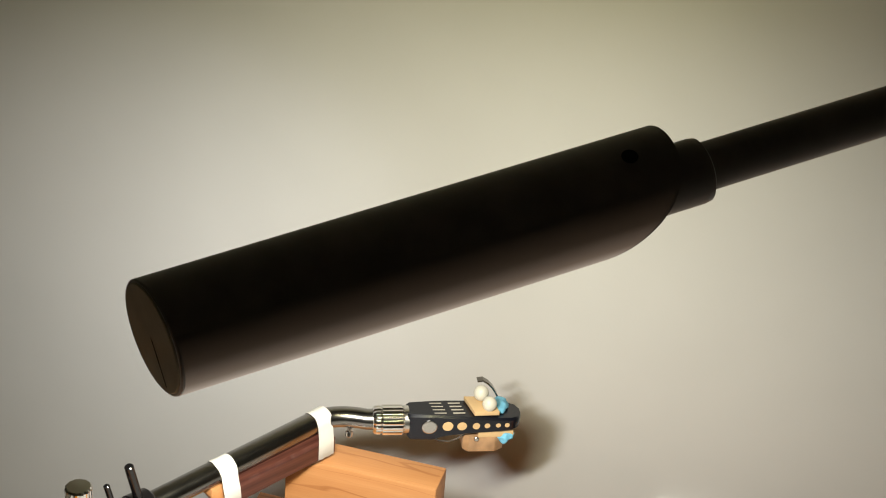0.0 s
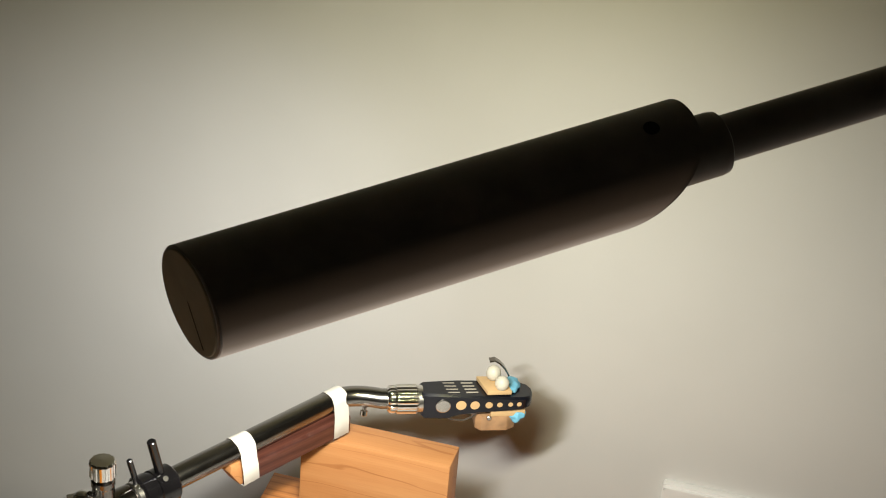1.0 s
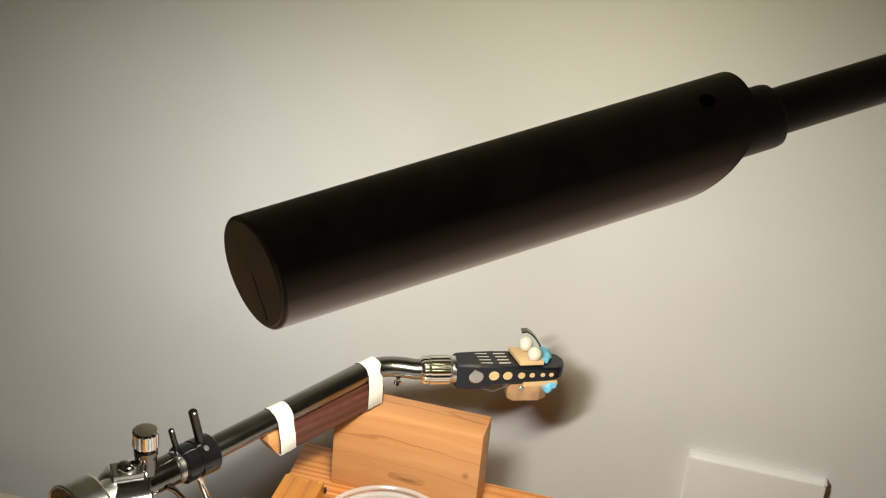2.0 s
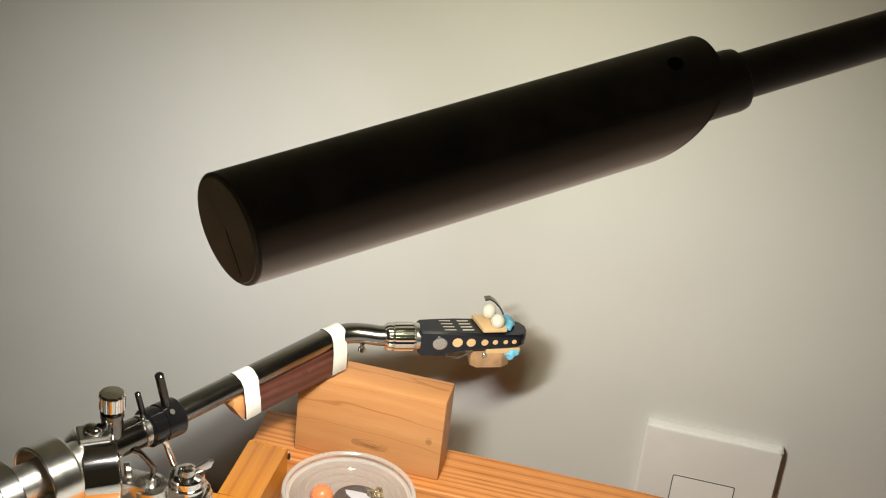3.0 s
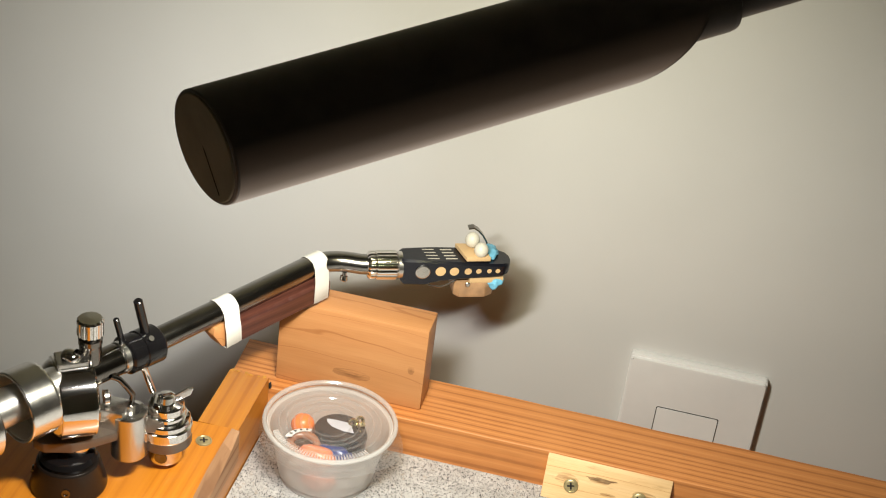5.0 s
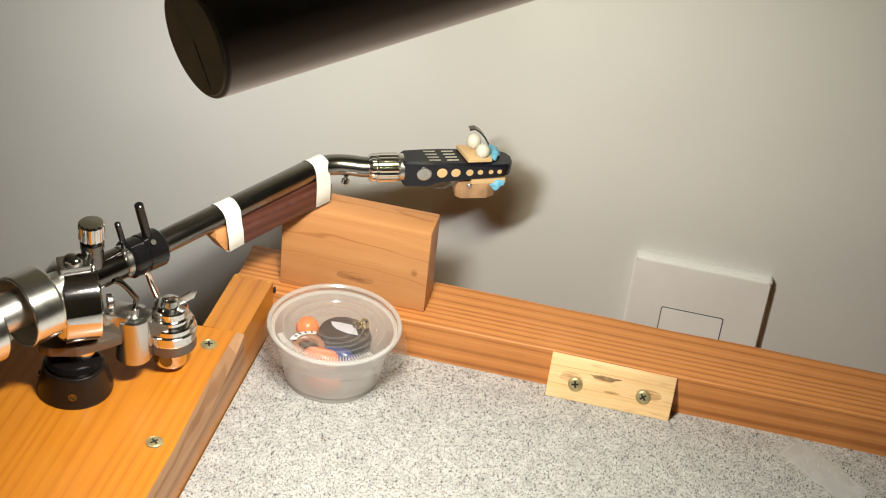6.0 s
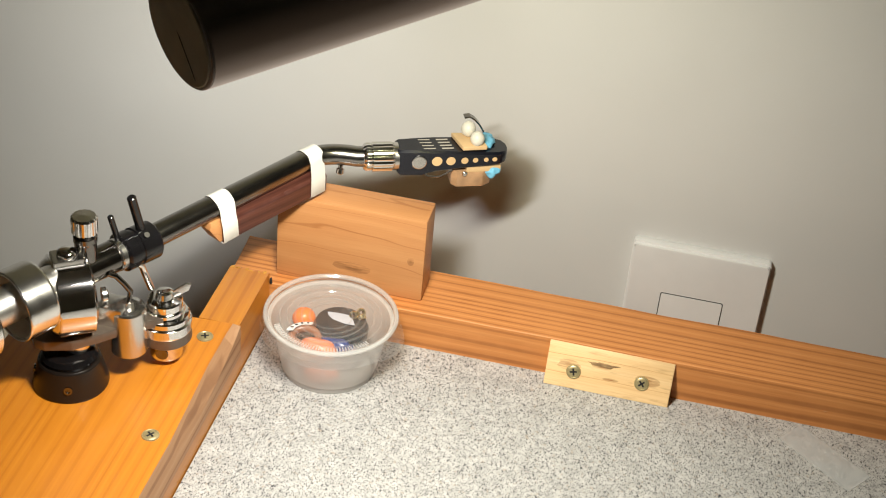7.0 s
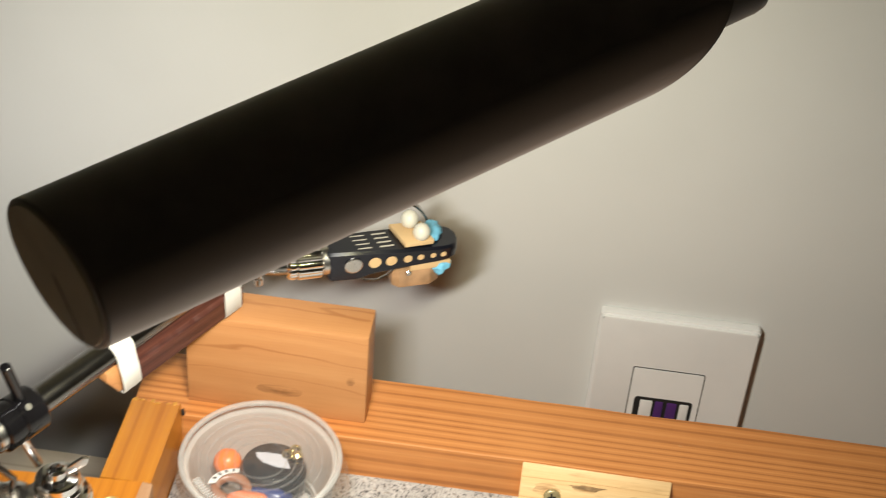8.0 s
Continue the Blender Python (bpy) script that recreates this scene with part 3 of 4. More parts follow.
def glow_shell():
    """A thin shell that wraps the underside of the head, added to carry the painted glow."""
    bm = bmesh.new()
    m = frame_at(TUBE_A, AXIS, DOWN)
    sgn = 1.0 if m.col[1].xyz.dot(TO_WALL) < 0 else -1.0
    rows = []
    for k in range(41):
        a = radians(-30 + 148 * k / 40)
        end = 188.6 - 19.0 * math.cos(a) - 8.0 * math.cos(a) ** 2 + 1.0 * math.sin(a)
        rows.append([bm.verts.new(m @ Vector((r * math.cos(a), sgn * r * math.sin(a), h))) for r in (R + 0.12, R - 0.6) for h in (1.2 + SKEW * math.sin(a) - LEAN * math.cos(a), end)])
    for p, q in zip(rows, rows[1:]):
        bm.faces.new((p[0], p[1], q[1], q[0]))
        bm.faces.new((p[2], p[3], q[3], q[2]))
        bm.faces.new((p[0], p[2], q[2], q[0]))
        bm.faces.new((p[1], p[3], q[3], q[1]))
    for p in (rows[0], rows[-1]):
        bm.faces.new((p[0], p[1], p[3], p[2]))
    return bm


part("underside_glow", glow_shell(), M_GLOW, lamp, "lens strip with reflected glow painted up the lamp's side", 60.0)
part("socket", lathe([(0, 0), (13.0, 0), (13.0, 45.5), (12.6, 48.0), (11.0, 49.0), (0, 49.0)], TUBE_A + AXIS * 168, AXIS, 48), M_LAMP, lamp)
ARM_END = TUBE_A + AXIS * ((WALL_Y - TUBE_A.y) / AXIS.y)
part("arm", rod(TUBE_A + AXIS * 212 - DOWN * 0.7, ARM_END - DOWN * 0.7, 9.6, seg=40), M_LAMP, lamp)
part("wall_rose", lathe([(0, 0), (40, 0), (40, 8), (36, 12), (0, 12)], (ARM_END.x, WALL_Y, ARM_END.z), (0, -1, 0), 40), M_LAMP, lamp)
hole_side = (-DOWN * 0.92 - TO_WALL * 0.40).normalized()
HOLE = TUBE_A + AXIS * 183 + hole_side * (R - 0.6)
# A dark disc on the tube gives the shade inside the hole.
part("grub_hole_shade", lathe([(0, 0), (3.0, 0), (3.2, 0.75), (0, 0.8)], HOLE, hole_side, 20), M_DARK, lamp)

# ---- tonearm ----
ARM_Z = 99.0
PIV = Vector((-67, -127, ARM_Z))
BEND = Vector((17.0, 17.0, ARM_Z))
DIR = Vector((0.505, 0.863, 0))
SID = Vector((0.863, -0.505, 0))
arm = thing("tonearm", (-67, -127, BOARD_Z), "chrome record-player tonearm with black base, propped and taped", "tonearm")


def rise(d):
    return 0.047 * max(0.0, d - 30.0)


def along(d, s=0.0, z=ARM_Z):
    """A point d along the arm from its pivot, s beside it, at a height that follows the arm's slight rise."""
    p = PIV + DIR * d + SID * s
    return Vector((p.x, p.y, z + rise(d)))


base = part("arm_base", lathe([(0, 0), (19.3, 0), (19.6, 1.2), (16.0, 15.5), (15.2, 16.3), (0, 16.3)], (-69, -129.5, BOARD_Z), VZ, 56), M_BASE, arm, "black tapered base")
part("base_shoulder", lathe([(14.0, 16.0), (14.6, 18.2), (13.2, 20.8), (10.0, 22.2), (0, 22.2)], (-69, -129.5, BOARD_Z), VZ, 56), M_BLACK, arm)
for ang in (-70, -165, 60):
    a = radians(ang)
    part("grub_screw", lathe([(0, 0), (2.1, 0), (2.2, 0.9), (1.2, 0.9), (1.0, 0.2), (0, 0.2)],
                             (-69 + 17.8 * math.cos(a), -129.5 + 17.8 * math.sin(a), BOARD_Z + 7.5), (math.cos(a), math.sin(a), 0.24), 16), M_DARK_CHROME, base)
part("pillar", lathe([(0, 20), (8.6, 20), (8.6, 38), (0, 38)], (-67, -127, BOARD_Z), VZ, 40), M_CHROME, arm)


def bar():
    """The flat bar that links the pillar and the bias stack."""
    pts = []
    for d, w in ((-21, 4), (-17, 9), (-4, 13), (12, 11), (26, 8), (44, 8), (50, 6)):
        pts.append((d, w))
    ax = Vector((0.80, 0.60, 0))
    sd = Vector((0.60, -0.80, 0))
    ring_ = [PIV + ax * d + sd * w for d, w in pts] + [PIV + ax * d - sd * w for d, w in reversed(pts)]
    return prism([(p.x, p.y) for p in ring_], 62.5, 68, 0.7)


part("support_bar", bar(), M_PLATE_BAR, arm, "grey-brown metal bar")
DRUM = Vector((0.819, 0.574, 0)).normalized()
part("bearing_housing", lathe([(0, -17), (9, -16.5), (15, -14.5), (18.2, -12), (20.0, -9.6), (20.1, -9.0), (21.2, -8.8), (21.3, -8.2), (21.3, 8.2), (21.2, 8.8), (19.8, 9.2), (17.5, 10.4), (0, 10.8)],
                              PIV + Vector((2, 2, -11)) - DRUM * 3.0, DRUM, 72), M_CHROME, arm)
part("pivot_screw", lathe([(0, 0), (4.2, 0), (4.2, 2.2), (3.4, 3), (0, 3)], PIV + DRUM * 12.5 + Vector((2, 2, -15)), DRUM, 24), M_STEEL, arm)
part("housing_saddle", prism(rounded(15, 12, 0.8), 0, 5.0, 0.5, frame_at(PIV + Vector((2, 2, 7.6)) - DRUM * 3.5, VZ, DRUM)), M_STEEL, arm)
part("adjuster_bolt", lathe([(0, 0), (5, 0), (5, 1.6), (4.6, 2.6), (3.4, 3.6), (1.6, 4.1), (0, 4.2)], PIV + Vector((2, 2, 12.4)) - DRUM * 3.5, VZ, 24), M_CHROME, arm)
KN = (-61.7, -118.0)
part("knob_stem", lathe([(0, 0), (5.6, 0), (5.6, 11), (6.0, 12), (6.0, 15), (4.8, 16.8), (0, 16.8)], (KN[0], KN[1], 104), VZ, 32), M_DARK_CHROME, arm)
part("knob", lathe([(0, 0), (5.9, 0), (6.5, 0.7), (6.5, 8.6), (5.8, 9.6), (0, 9.8)], (KN[0], KN[1], 120.8), VZ, 112, wave=0.16, waves=14), M_CHROME, arm, "fluted chrome knob")

part("neck", lathe([(0, 0), (8.4, 0), (8.4, 18), (7.4, 19.5), (0, 19.5)], along(8), DIR, 40), M_DARK_CHROME, arm)
part("neck_ring", lathe([(0, 0), (8.0, 0), (8.6, 0.8), (8.6, 3.4), (0, 3.4)], along(27), DIR, 40), M_STEEL, arm)
collar = part("collar", lathe([(0, 0), (9.2, 0), (10.3, 1.0), (10.3, 6.5), (9.6, 7.0), (9.6, 9.0), (10.3, 9.5), (10.3, 20), (9.4, 21), (0, 21)], along(30.5), DIR, 48), M_BLACK, arm, "glossy black collar")
part("lift_post", rod(along(44, 1, 106), along(38.4, 1, 130), 2.4, seg=20), M_BLACK, collar)
part("lift_post", rod(along(31.0, -1, 105), along(26.5, -1, 123), 1.6, seg=16), M_BLACK, collar)
part("grub_screw", lathe([(0, 0), (1.5, 0), (1.5, 0.5), (0, 0.5)], along(43, 6.5, 107.6), SID * 6.5 + VZ * 7.6, 14), M_STEEL, collar)


def arm_path():
    """The thinner tube: out of the straight one and round the bend to the headshell."""
    pts = [along(150), along(158)]
    p0, p1, p2 = along(160), along(173.0), Vector((39.0, 25.0, H_Z))
    for i in range(1, 13):
        t = i / 12
        pts.append(p0 * (1 - t) ** 2 + p1 * 2 * t * (1 - t) + p2 * t * t)
    pts.append(Vector((47.5, 28.0, H_Z)))
    return pts


H_Z = 104.5
part("arm_tube", sweep([along(50), along(90), along(130), along(160)], 6.4, 32), M_TUBE, arm, "polished chrome arm tube")
part("bent_tube", sweep(arm_path(), 5.9, 28), M_TUBE, arm, "polished chrome bent tube")
part("tube_screw", lathe([(0, 0), (1.4, 0), (1.4, 1.6), (2.4, 2.0), (2.4, 4.6), (1.6, 5.2), (0, 5.2)], (31.0, 20.5, H_Z - 4.8), (0, -0.25, -1), 20), M_CHROME, arm)

# counterweight
part("weight_shaft", rod(along(-66), along(-6), 9.6, seg=36), M_BRUSHED, arm)
part("counterweight", lathe([(10, -14.5), (16.5, -14.5), (18.0, -15.2), (18.4, -16.4), (18.4, -31), (18.0, -31.6), (17.2, -31.6), (16.9, -31), (16.8, -20), (10.2, -21), (10, -14.5)], PIV - DIR * 3.5 - VZ * 2.5, DIR, 56), M_WEIGHT, arm, "bright brushed metal counterweight")
part("counterweight", lathe([(0, -46), (17.2, -46), (18.2, -47), (18.2, -57), (17.7, -57.5), (18.2, -58), (18.2, -77), (17.2, -78), (0, -78)], PIV - DIR * 3.5 - VZ * 2.5, DIR, 56), M_WEIGHT, arm, "bright brushed metal counterweight")

part("weight_lining", lathe([(16.7, -20), (16.7, -30.8), (16.4, -30.8), (16.4, -20.2), (16.7, -20)], PIV - DIR * 3.5 - VZ * 2.5, DIR, 56), M_LINING, arm, "dull grey bore of the weight")

# lift and bias parts on the bar
part("lift_rod", sweep([along(37, 5, 93), along(39.5, 6, 90), along(42, 6, 82), along(45, 6, 73)], 1.8, 14), M_CHROME, arm)
part("weight_hook", sweep([along(17, 8, 97), along(20.3, 10, 95), along(23.5, 12, 90), along(26.0, 14, 85), along(25.4, 14, 81.5), along(23.8, 14, 79)], 1.5, 12), M_DARK_CHROME, arm)
WT = along(23.8, 14.0, 0)
part("hanging_weight", lathe([(0, 49), (8.6, 49), (9.4, 50), (9.4, 75.5), (8.8, 76.6), (6.0, 77.2), (3.2, 77.2), (2.9, 80), (0, 80)], (WT.x, WT.y, 0), VZ, 40), M_STEEL, arm, "satin metal hanging weight")
BI = (-29.5, -96.5)
stack = part("bias_dial", lathe([(0, 55), (13.6, 55), (13.9, 56), (13.9, 60.5), (13.4, 61), (12.8, 61.2), (12.8, 64.0), (12.2, 64.8), (10.4, 65.0), (10.4, 68.0), (9.8, 68.8),
                                  (9.4, 69.0), (9.4, 72.6), (8.8, 73.4), (5.0, 73.6), (4.2, 77.5), (3.0, 78.4), (0, 78.6)], (*BI, 0), VZ, 56), M_CHROME, arm, "stacked chrome discs")
part("stack_skirt", lathe([(0, 48.5), (12.8, 48.5), (13.7, 49.4), (13.7, 55), (0, 55)], (*BI, 0), VZ, 56), M_PLATE_BAR, stack)
part("stack_foot", lathe([(0, 38), (8.6, 38), (8.8, 38.6), (8.8, 48.6), (0, 48.6)], (*BI, 0), VZ, 40), M_CHROME, stack)
fs = Vector((0.1, -1, 0)).normalized()
part("foot_screw", lathe([(0, 0), (3.4, 0), (3.4, 0.8), (2.2, 1.0), (0, 0.6)], Vector((*BI, 43)) + fs * 8.3, fs, 20), M_DARK_CHROME, stack)
part("wing", prism([(0, -1.2), (4, -1.4), (11, 2.4), (12.4, 6.2), (9.4, 6.6), (2, 1.4)], -0.9, 0.9, 0.3,
                   frame_at((BI[0] + 1, BI[1] + 1, 75.5), (0.35, -0.94, 0), (0.94, 0.35, 0))), M_STEEL, stack)
part("bracket_block", box(-57, -43, -122, -108, 67, 79, 1.5), M_STEEL, arm)

# wooden shim and cloth tape under the tube
shim = thing("wood_shim", along(130, 0, 76), "dark stained wooden strip taped under the tonearm", "wood strip")
MS = Matrix(((DIR.x, SID.x, 0, PIV.x), (DIR.y, SID.y, 0, PIV.y), (0.047, 0, 1, -1.41), (0, 0, 0, 1)))


def shim_strip():
    """A split strip: its front face is low and clean, its top ragged where it meets the tube."""
    bm = bmesh.new()
    rings = []
    for k in range(38):
        d = 94 + 75 * k / 37
        w = noise.noise(Vector((d * 0.35, 2.0, 0)))
        q = noise.noise(Vector((d * 0.55, 7.0, 0)))
        rings.append([bm.verts.new(MS @ Vector((d, y, z))) for y, z in ((-5.2, 78.2), (6.8, 78.2), (7.0, 78.6), (7.0, 88.0 + 0.3 * q), (6.6, 88.5 + 0.4 * q), (4.6 + 0.5 * w, 89.4 + 1.1 * w), (3.6, 93.0), (-5.2, 93.4))])
    for a, b in zip(rings, rings[1:]):
        for k in range(8):
            bm.faces.new((a[k], a[(k + 1) % 8], b[(k + 1) % 8], b[k]))
    bm.faces.new(rings[0])
    bm.faces.new(rings[-1])
    return bm


part("strip", shim_strip(), M_SHIM, shim, angle=25.0)
ME = MS @ Matrix(((1, 0, 0, 0), (0, 0, 1, 0), (0, 1, 0, 0), (0, 0, 0, 1)))
part("bare_end", prism([(85.5, 88.8), (86.2, 93.0), (96, 93.0), (96, 78.6), (92.4, 78.4)], -4.8, 5.2, 0.5, ME), M_BLOCK, shim, "unstained mitred end")


def tape_band(d0, d1, seed, lean):
    """A strip of cloth tape wrapped round tube and shim."""
    bm = bmesh.new()
    loop = []
    for i in range(20):
        a = math.pi * i / 19
        loop.append((6.75 * math.cos(a), ARM_Z + 6.75 * math.sin(a)))
    loop += [(-6.5, 91), (-6.2, 79.0), (-5.4, 77.4), (6.6, 77.6), (7.5, 78.4), (7.6, 88.5), (7.2, 93)]
    n = 7
    rings = []
    for k in range(n + 1):
        d = d0 + (d1 - d0) * k / n
        ring_ = []
        for i, (s, z) in enumerate(loop):
            e = 0.35 * noise.noise(Vector((d * 0.4, s * 0.3, z * 0.25 + seed)))
            slant = (z - ARM_Z) * lean
            g = 1.0 + e * 0.06
            ring_.append(bm.verts.new(along(d + slant + (e if k in (0, n) else 0), s * g, ARM_Z + (z - ARM_Z) * g)))
        rings.append(ring_)
    for a, b in zip(rings, rings[1:]):
        for i in range(len(loop)):
            j = (i + 1) % len(loop)
            bm.faces.new((a[i], a[j], b[j], b[i]))
    return bm


for k, (d, lean) in enumerate(((91.0, -0.12), (156.5, -0.03))):
    solo("tape_band", tape_band(d, d + 10.5, k * 4.0, lean), M_TAPE, along(d, 0, 75), "white cloth tape wound round tonearm and strip", "tape", group="tape bands", angle=60.0)

# ---- headshell ----
HD = Vector((0.92, 0.392, 0)).normalized()
HS = Vector((HD.y, -HD.x, 0))
H0 = Vector((59.7, 32.9, 0))
shell = thing("headshell", (H0.x, H0.y, H_Z), "dark blue-black perforated headshell carrying a cartridge", "headshell")


def hs(u, s, z):
    return H0 + HD * u + HS * s + VZ * (z + 5.2)


MH = Matrix(((HD.x, HS.x, 0, H0.x), (HD.y, HS.y, 0, H0.y), (0, 0, 1, 5.2), (0, 0, 0, 1)))
part("locking_collar", lathe([(0, -19), (6.2, -19), (7.4, -18), (7.9, -17), (7.9, -14.8), (7.2, -14.2), (8.3, -13.6), (8.3, -2.6), (7.4, -2.0), (7.4, -0.8), (0, -0.8)],
                             H0 + VZ * H_Z, HD, 64, wave=0.28, waves=16), M_CHROME, shell, "knurled chrome collar")
part("collar_ring", lathe([(0, -2), (7.2, -2), (8.0, -1.4), (8.0, 1.0), (0, 1.0)], H0 + VZ * H_Z, HD, 40), M_STEEL, shell)


def shell_body():
    """A tapered channel: high and narrow at the collar, low and wide at the round nose."""
    bm = bmesh.new()
    rows = [(0, 6.2, 106.2, 92.5), (2, 7.2, 106.8, 90.6), (14, 8.2, 106.8, 90.8), (22, 8.8, 106.6, 93.6), (36, 9.4, 106.0, 95.4), (52, 9.6, 105.2, 96.6), (58, 9.0, 104.8, 97.0), (62, 7.0, 104.4, 97.4), (64, 3.4, 104.2, 97.8)]
    rings = []
    for u, w, zt, zb in rows:
        rings.append([bm.verts.new(hs(u, s, z)) for s, z in ((-w + 1.2, zt), (w - 1.2, zt), (w, zt - 1.2), (w, zb + 0.6), (w - 0.6, zb), (-w + 0.6, zb), (-w, zb + 0.6), (-w, zt - 1.2))])
    for a, b in zip(rings, rings[1:]):
        for k in range(8):
            j = (k + 1) % 8
            bm.faces.new((a[k], a[j], b[j], b[k]))
    bm.faces.new(rings[0])
    bm.faces.new(rings[-1])
    return bm


body = part("shell", shell_body(), M_SHELL, shell)
part("side_disc", lathe([(0, 0), (4.3, 0), (4.3, 0.5), (3.9, 0.7), (0, 0.7)], hs(12.2, 8.0, 99.6), HS, 32), M_STEEL, body, "bright round metal plug")
for u, r in ((22.3, 3.0), (30.2, 2.7), (38.2, 2.1), (44.4, 1.6), (50.6, 1.4), (55.6, 1.4)):
    w = 8.8 + 0.6 * min(1, (u - 22) / 14)
    part("side_hole", lathe([(0, 0), (r * 0.85, 0), (r, 0.25), (0, 0.3)], hs(u, w - 0.05, 100.4 + (u - 22) * 0.02), HS, 24), M_BEIGE, body, "round hole showing pale card behind")
for row in range(2):
    for k in range(4):
        u0 = 13.0 + row * 10.5
        s0 = -5.0 + k * 3.3
        part("top_slot", prism([(u0 + k * 0.6, s0), (u0 + 6.8 + k * 0.6, s0), (u0 + 6.8 + k * 0.6, s0 + 0.6), (u0 + k * 0.6, s0 + 0.6)], 106.4, 106.95, 0.1, MH), M_SLOT, body, "pale slot in the shell top")
part("finger_lift", ribbon([hs(53, 0, 104.6), hs(51.6, 0, 108.5), hs(49, 0, 112.8), hs(46, 0, 116.0), hs(43.4, 0, 117.7), hs(40.4, 0, 117.2)], HS * -13.6, HS * -9.4, 0.9), M_DARK_CHROME, shell, "bent flat metal finger lift")
part("cartridge", prism([(32, -8.2), (50, -8.2), (55, -5), (55, 5), (50, 8.2), (35, 8.2), (32, 5)], 82.5, 92.5, 0.6, MH), M_CART, shell, "tan cartridge body")
part("cartridge_plate", prism([(40, -8.6), (60, -8.0), (60, 8.0), (40, 8.6)], 92.3, 95.8, 0.3, MH), M_BEIGE, shell)
part("mount_screw", rod(hs(39, 8.0, 91.5), hs(39, 9.6, 91.5), 1.5, seg=14), M_STEEL, shell)
part("signal_wire", sweep([hs(14, 6, 91.5), hs(18, 7, 89.5), hs(24, 7.4, 89.0), hs(29, 7, 91.0), hs(33, 6, 93.0)], 0.45, 8), M_STEEL, shell)
top_card = solo("card_shim", prism([(33, -8.5), (48.5, -8.0), (51, 7.6), (37, 8.0)], 106.4, 108.8, 0.3, MH @ Matrix.Translation((0, 0, 0))), M_BEIGE, hs(40, 0, 106.4), "small beige card on top of the headshell", "card")
for u, s, z, r in ((42.0, -4.5, 113.4, 4.3), (45.5, 4.6, 112.0, 4.1)):
    solo("putty_ball", blob(hs(u, s, z), (r, r, r * 1.1), u, 0.05), M_BALL, hs(u, s, z - r), "small white ball on the headshell", "putty", group="white balls", angle=80)
solo("putty_lump", blob(hs(52.5, -2.5, 106.4), (4.6, 7.4, 2.4), 2.2, 0.6), M_BLUE, hs(55, -1, 103.8), "lump of blue putty on the headshell", "putty", angle=80)
solo("putty_lump", blob(hs(55.5, 5.5, 91.5), (5.0, 4.4, 4.0), 5.1, 0.5), M_BLUE, hs(56, 5, 88.5), "lump of blue putty beside the cartridge", "putty", angle=80)

# ---- plastic cup ----
CUP = (43.5, -34.0)
cup = thing("plastic_cup", (*CUP, 0), "cloudy plastic portion cup with clear lid, holding small parts", "cup")
part("bowl", lathe([(0, 2.2), (22.6, 2.2), (24.0, 0.0), (26.2, 0.0), (26.6, 0.6), (26.4, 3.4), (27.4, 4.0), (33.4, 33.0), (35.2, 33.6), (35.4, 34.4), (34.6, 34.8)], (*CUP, 0), VZ, 72), M_CUP, cup)


def cup_lid():
    prof = [(36.6, 29.5), (37.3, 31.0), (37.0, 33.5), (37.8, 35.0), (37.6, 36.8), (36.2, 37.4), (34.6, 36.8), (33.6, 34.2), (31.6, 33.4), (30.8, 34.4), (29.0, 34.8), (24, 34.8), (23.4, 34.2), (22.0, 34.2), (21.4, 34.8), (0, 34.8)]
    bm = lathe(prof, (*CUP, 0), VZ, 72)
    return bm


part("lid", cup_lid(), M_LID, cup, "clear ribbed snap-on lid")
part("lid_rim", sweep([(CUP[0] + 36.6 * math.cos(a * math.pi / 36), CUP[1] + 36.6 * math.sin(a * math.pi / 36), 36.2) for a in range(72)], 1.4, 10, closed=True), M_RIM, cup)


def lid_skirt():
    """The lid's flared skirt, drawn out to a thumb tab on one side."""
    bm = bmesh.new()
    rings = []
    for i in range(96):
        a = 2 * math.pi * i / 96
        tab = max(0.0, math.cos(a - radians(-8))) ** 14
        out = [(37.2, 35.0), (38.0, 32.6), (38.8 + 1.2 * tab, 29.4), (39.0 + 3.4 * tab, 27.6 - 1.5 * tab), (39.5 + 3.6 * tab, 27.4 - 1.5 * tab), (39.3 + 1.2 * tab, 29.6), (38.6, 32.6), (37.8, 35.0)]
        rings.append([bm.verts.new((CUP[0] + r * math.cos(a), CUP[1] + r * math.sin(a), z)) for r, z in out])
    for i in range(96):
        p, q = rings[i], rings[(i + 1) % 96]
        for k in range(8):
            bm.faces.new((p[k], p[(k + 1) % 8], q[(k + 1) % 8], q[k]))
    return bm


part("lid_skirt", lid_skirt(), M_LID, cup, "clear flared skirt with a thumb tab")
for r in (12.0, 16.5, 20.0, 24.5, 28.5):
    part("lid_ring", sweep([(CUP[0] + r * math.cos(a * math.pi / 36), CUP[1] + r * math.sin(a * math.pi / 36), 34.9) for a in range(72)], 0.5, 8, closed=True), M_LID, cup)
RIB = prism([(-0.35, -1.7), (0.35, -1.7), (0.35, 1.7), (-0.35, 1.7)], 33.6, 35.4, 0.15)
for k in range(38):
    a = radians(-146 + k * 3.0)
    one = RIB.copy()
    one.transform(Matrix.Translation((*CUP, 0)) @ Matrix.Rotation(a - math.pi / 2, 4, "Z") @ Matrix.Translation((0, 31.4, 0)))
    part("rib", one, M_RIM, cup)
RIB.free()


def inside(x, y):
    return CUP[0] + x, CUP[1] + y


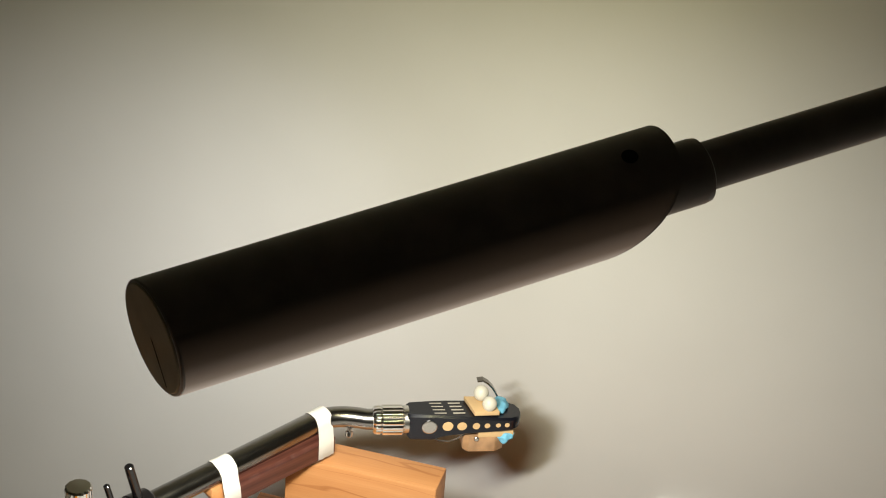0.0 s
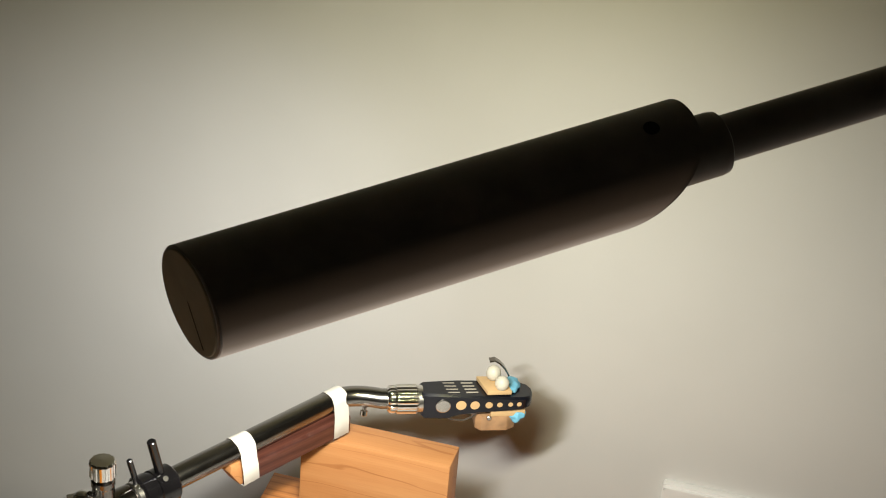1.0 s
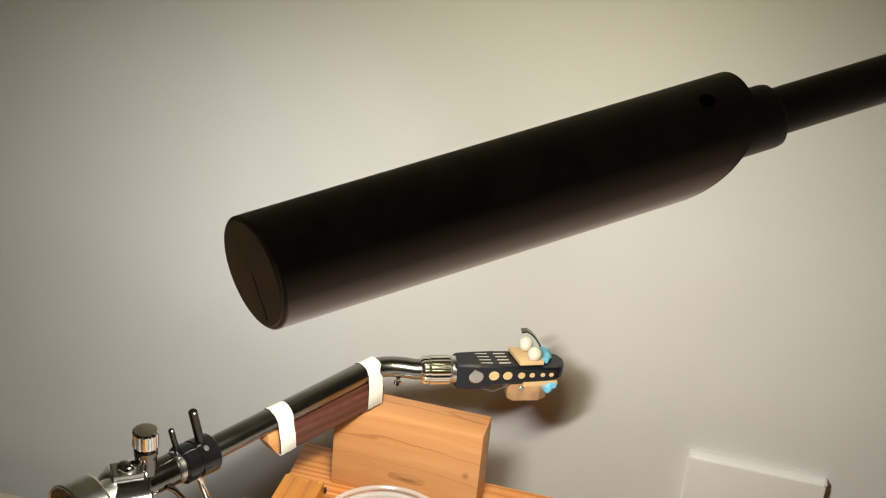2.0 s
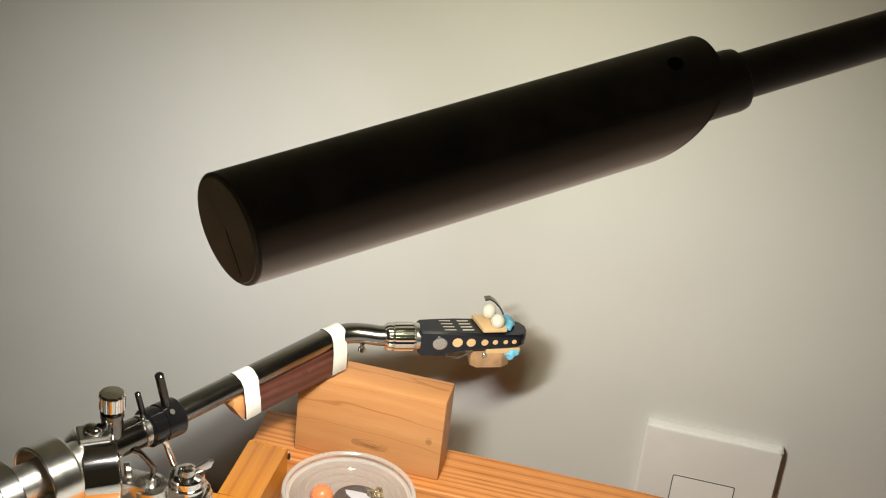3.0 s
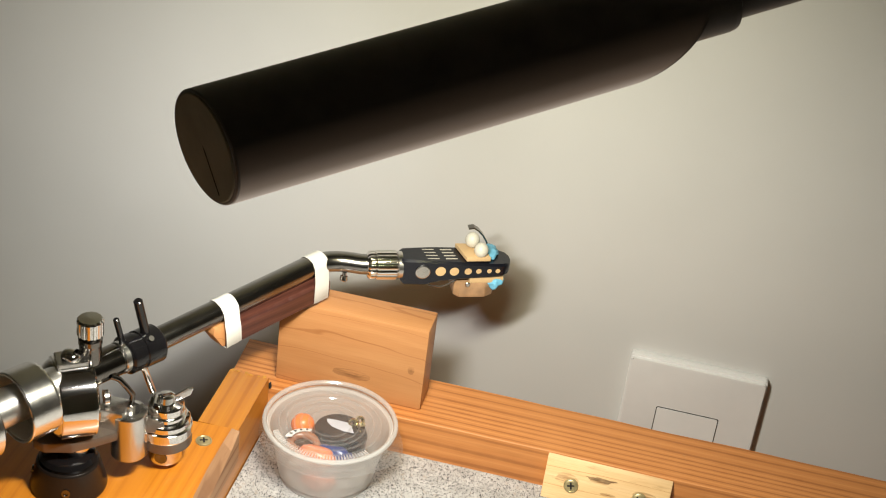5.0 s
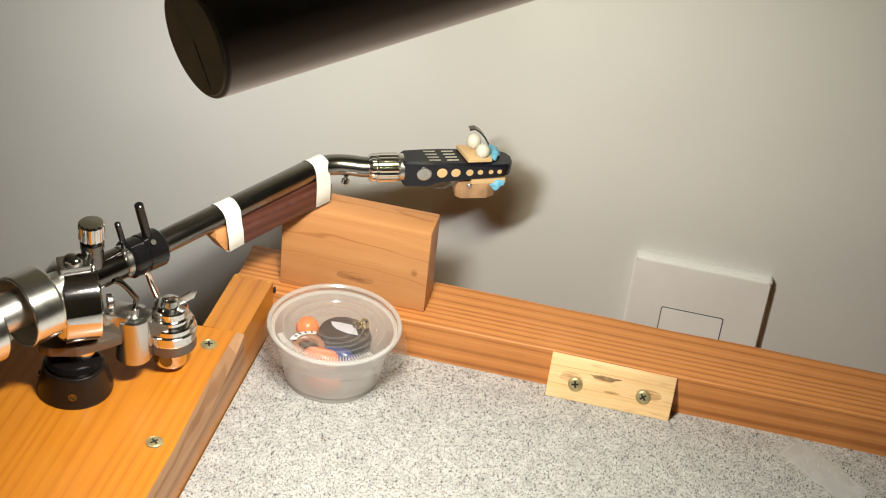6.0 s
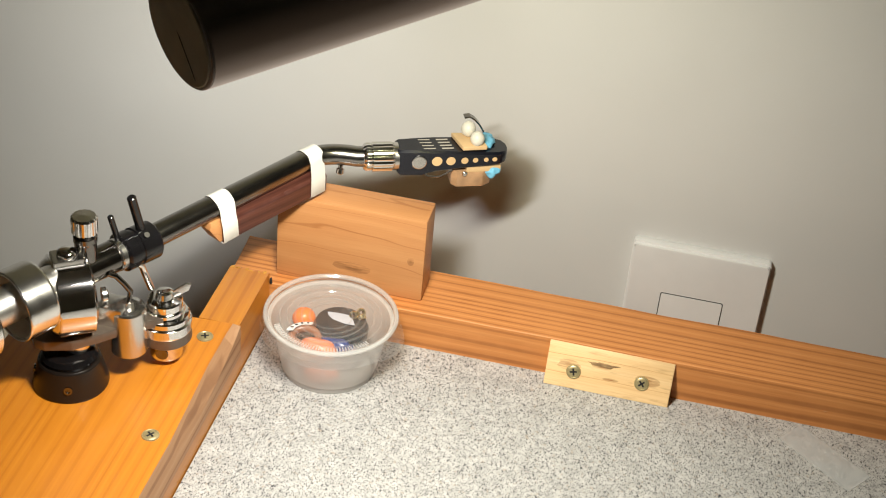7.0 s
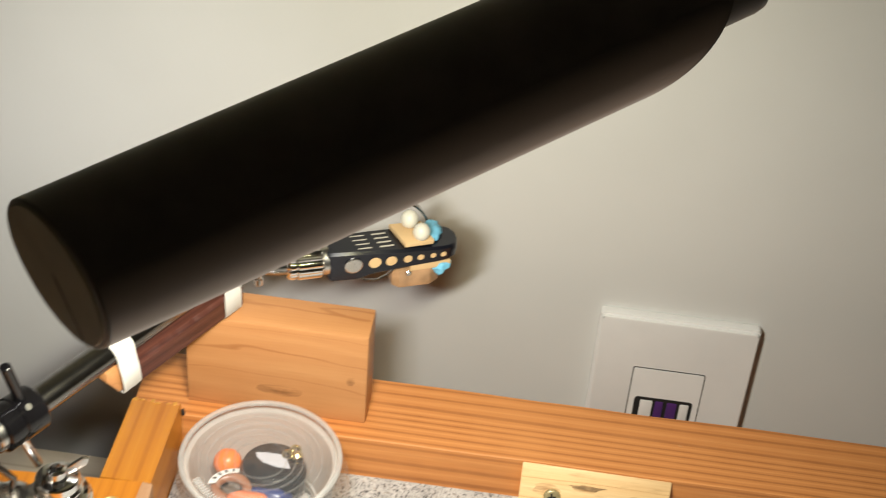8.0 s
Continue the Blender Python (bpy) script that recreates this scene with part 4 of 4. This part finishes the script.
solo("orange_ball", blob((*inside(-16.5, 3), 27), (6.6, 6.6, 6.6), 0.3, 0.04), M_ORANGE, (*inside(-16.5, 3), 20.4), "orange plastic ball in the cup", "ball", angle=80)
solo("black_disc", lathe([(0, 14), (14.5, 14), (15.5, 15), (15.5, 28), (14.5, 30), (9, 31), (0, 31.2)], (*inside(4.0, 2), 0), (0.06, 0.0, 1), 48), M_GREY, (*inside(3, 3), 14), "dark grey glossy plastic disc in the cup", "disc")
# Thin pale glossy patch lying on top of the disc.
solo("disc_patch", prism([(-8, 5.2), (-3, 5.4), (4, 4.6), (7, 1.5), (9, -4.0), (3, -3.6), (-4, -1.0), (-7, 2.0)], 0, 0.25, 0.0, Matrix.Translation((*inside(4.5, 3.2), 31.25)) @ Matrix.Rotation(0.1, 4, "Z")), M_PALE_PATCH, (*inside(3.5, 3), 31.25), "glossy pale patch on the dark disc in the cup", "label")
solo("navy_lump", blob((*inside(6, -13), 24), (12, 6, 6), 3.3, 0.3), M_NAVY, (*inside(5, -9), 10), "dark blue plastic piece in the cup", "plastic piece", angle=80)
solo("salmon_lump", blob((*inside(-1, -20), 26), (11, 6, 6), 6.1, 0.25), M_SALMON, (*inside(-1, -20), 20), "salmon red plastic piece in the cup", "plastic piece", angle=80)
solo("salmon_lump", blob((*inside(0, -16), 7), (10, 8, 5), 2.1, 0.25), M_SALMON, (*inside(0, -16), 2), "salmon red plastic piece at the bottom of the cup", "plastic piece", angle=80)
solo("brown_ring", sweep([(*inside(-11 + 7.5 * math.cos(a / 4), -13 + 5.5 * math.sin(a / 4)), 27 + 1.5 * math.sin(a / 4)) for a in range(25)], 2.4, 12, closed=True), M_COPPER, (*inside(-11, -13), 24), "coppery brown ring in the cup", "ring")
def paper_arc():
    """A curled slip of white paper."""
    bm = bmesh.new()
    rows = []
    for k in range(13):
        a = radians(95 + 85 * k / 12)
        for r in ((8.2, 11.6),):
            rows.append([bm.verts.new((*inside(-8 + q * math.cos(a) * 1.15, -15 + q * math.sin(a)), z)) for q, z in ((r[0], 31.6), (r[1], 30.6), (r[1], 30.2), (r[0], 31.2))])
    for p, q in zip(rows, rows[1:]):
        for k in range(4):
            bm.faces.new((p[k], p[(k + 1) % 4], q[(k + 1) % 4], q[k]))
    bm.faces.new(rows[0])
    bm.faces.new(rows[-1])
    return bm


slip = thing("paper_slip", (*inside(-14, -8), 30), "curled white paper slip with dark printing in the cup", "paper")
part("paper", paper_arc(), M_PAPER, slip)
for k in range(4):
    a = radians(108 + 18 * k)
    c = inside(-8 + 9.9 * math.cos(a) * 1.15, -15 + 9.9 * math.sin(a))
    part("printed_bar", prism([(-0.9, -0.5), (0.9, -0.5), (0.9, 0.5), (-0.9, 0.5)], 0, 0.25, 0, Matrix.Translation((c[0], c[1], 31.15)) @ Matrix.Rotation(a, 4, "Z") @ Matrix.Rotation(0.28, 4, "Y")), M_DARK, slip, "dark printed bar")
for x, y, z, s in ((13.5, 12.5, 33, 1.0), (16.5, 7.0, 32.5, 2.0), (11.5, 9.0, 32.6, 3.0)):
    solo("brass_nut", lathe([(1.2, 0), (2.2, 0), (2.7, 0.5), (2.7, 2.2), (2.2, 2.7), (1.2, 2.7), (1.2, 0)], (*inside(x, y), z - 1.5), (math.sin(s * 2), math.cos(s * 3), 0.8), 18), M_GOLD, (*inside(x, y), z - 3), "small brass nut in the cup", "nut", group="brass nuts", angle=20)

# ---- clear tape on the laminate ----
solo("tape_strip", prism([(311, -3.3), (350, -36.1), (338, -52), (299, -19)], 0.05, 0.35, 0.0), M_FILM, (322, -26, 0.05), "strip of clear tape stuck on the laminate", "tape")

# ---- nicks and splinters ----
for x, y, z, r in ((62.5, -1.2, 24.6, 1.5), (274.0, -1.6, 20.0, 1.4), (334, -1.2, 24.8, 2.4), (322, -2.0, 12.0, 1.1), (240, 22.0, 25.4, 1.0)):
    part("chip", blob((x, y, z), (r * 1.3, 0.35, r * 0.28), x, 0.6, sub=2), M_BLOCK, plinth, "pale splintered nick")
# No gap is cut here: a dark lump takes the place of its shade.
part("dark_infill", blob((-1.6, -2.6, 27.4), (0.8, 0.8, 2.4), 3.0, 0.7, sub=2), M_DARK, plinth, "dark lump for the shade in the gap between the rails")
g = on_cleat(197.0, 16.5)
part("gouge", blob(g, (7.5, 0.7, 1.3), 4.0, 0.7, sub=3), M_SHIM_PALE, cleat, "brown gouged nick")
for k in range(6):
    x = -24.0 + k * 3.7 + random.uniform(-1.4, 1.4)
    part("splinter", blob((x, -4.2 + random.uniform(-0.8, 0.6), 33.1), (random.uniform(0.7, 1.6), random.uniform(0.6, 1.6), 0.4), k * 1.7, 0.8, sub=2), M_FIBRE, plinth, "pale frayed wood fibres")
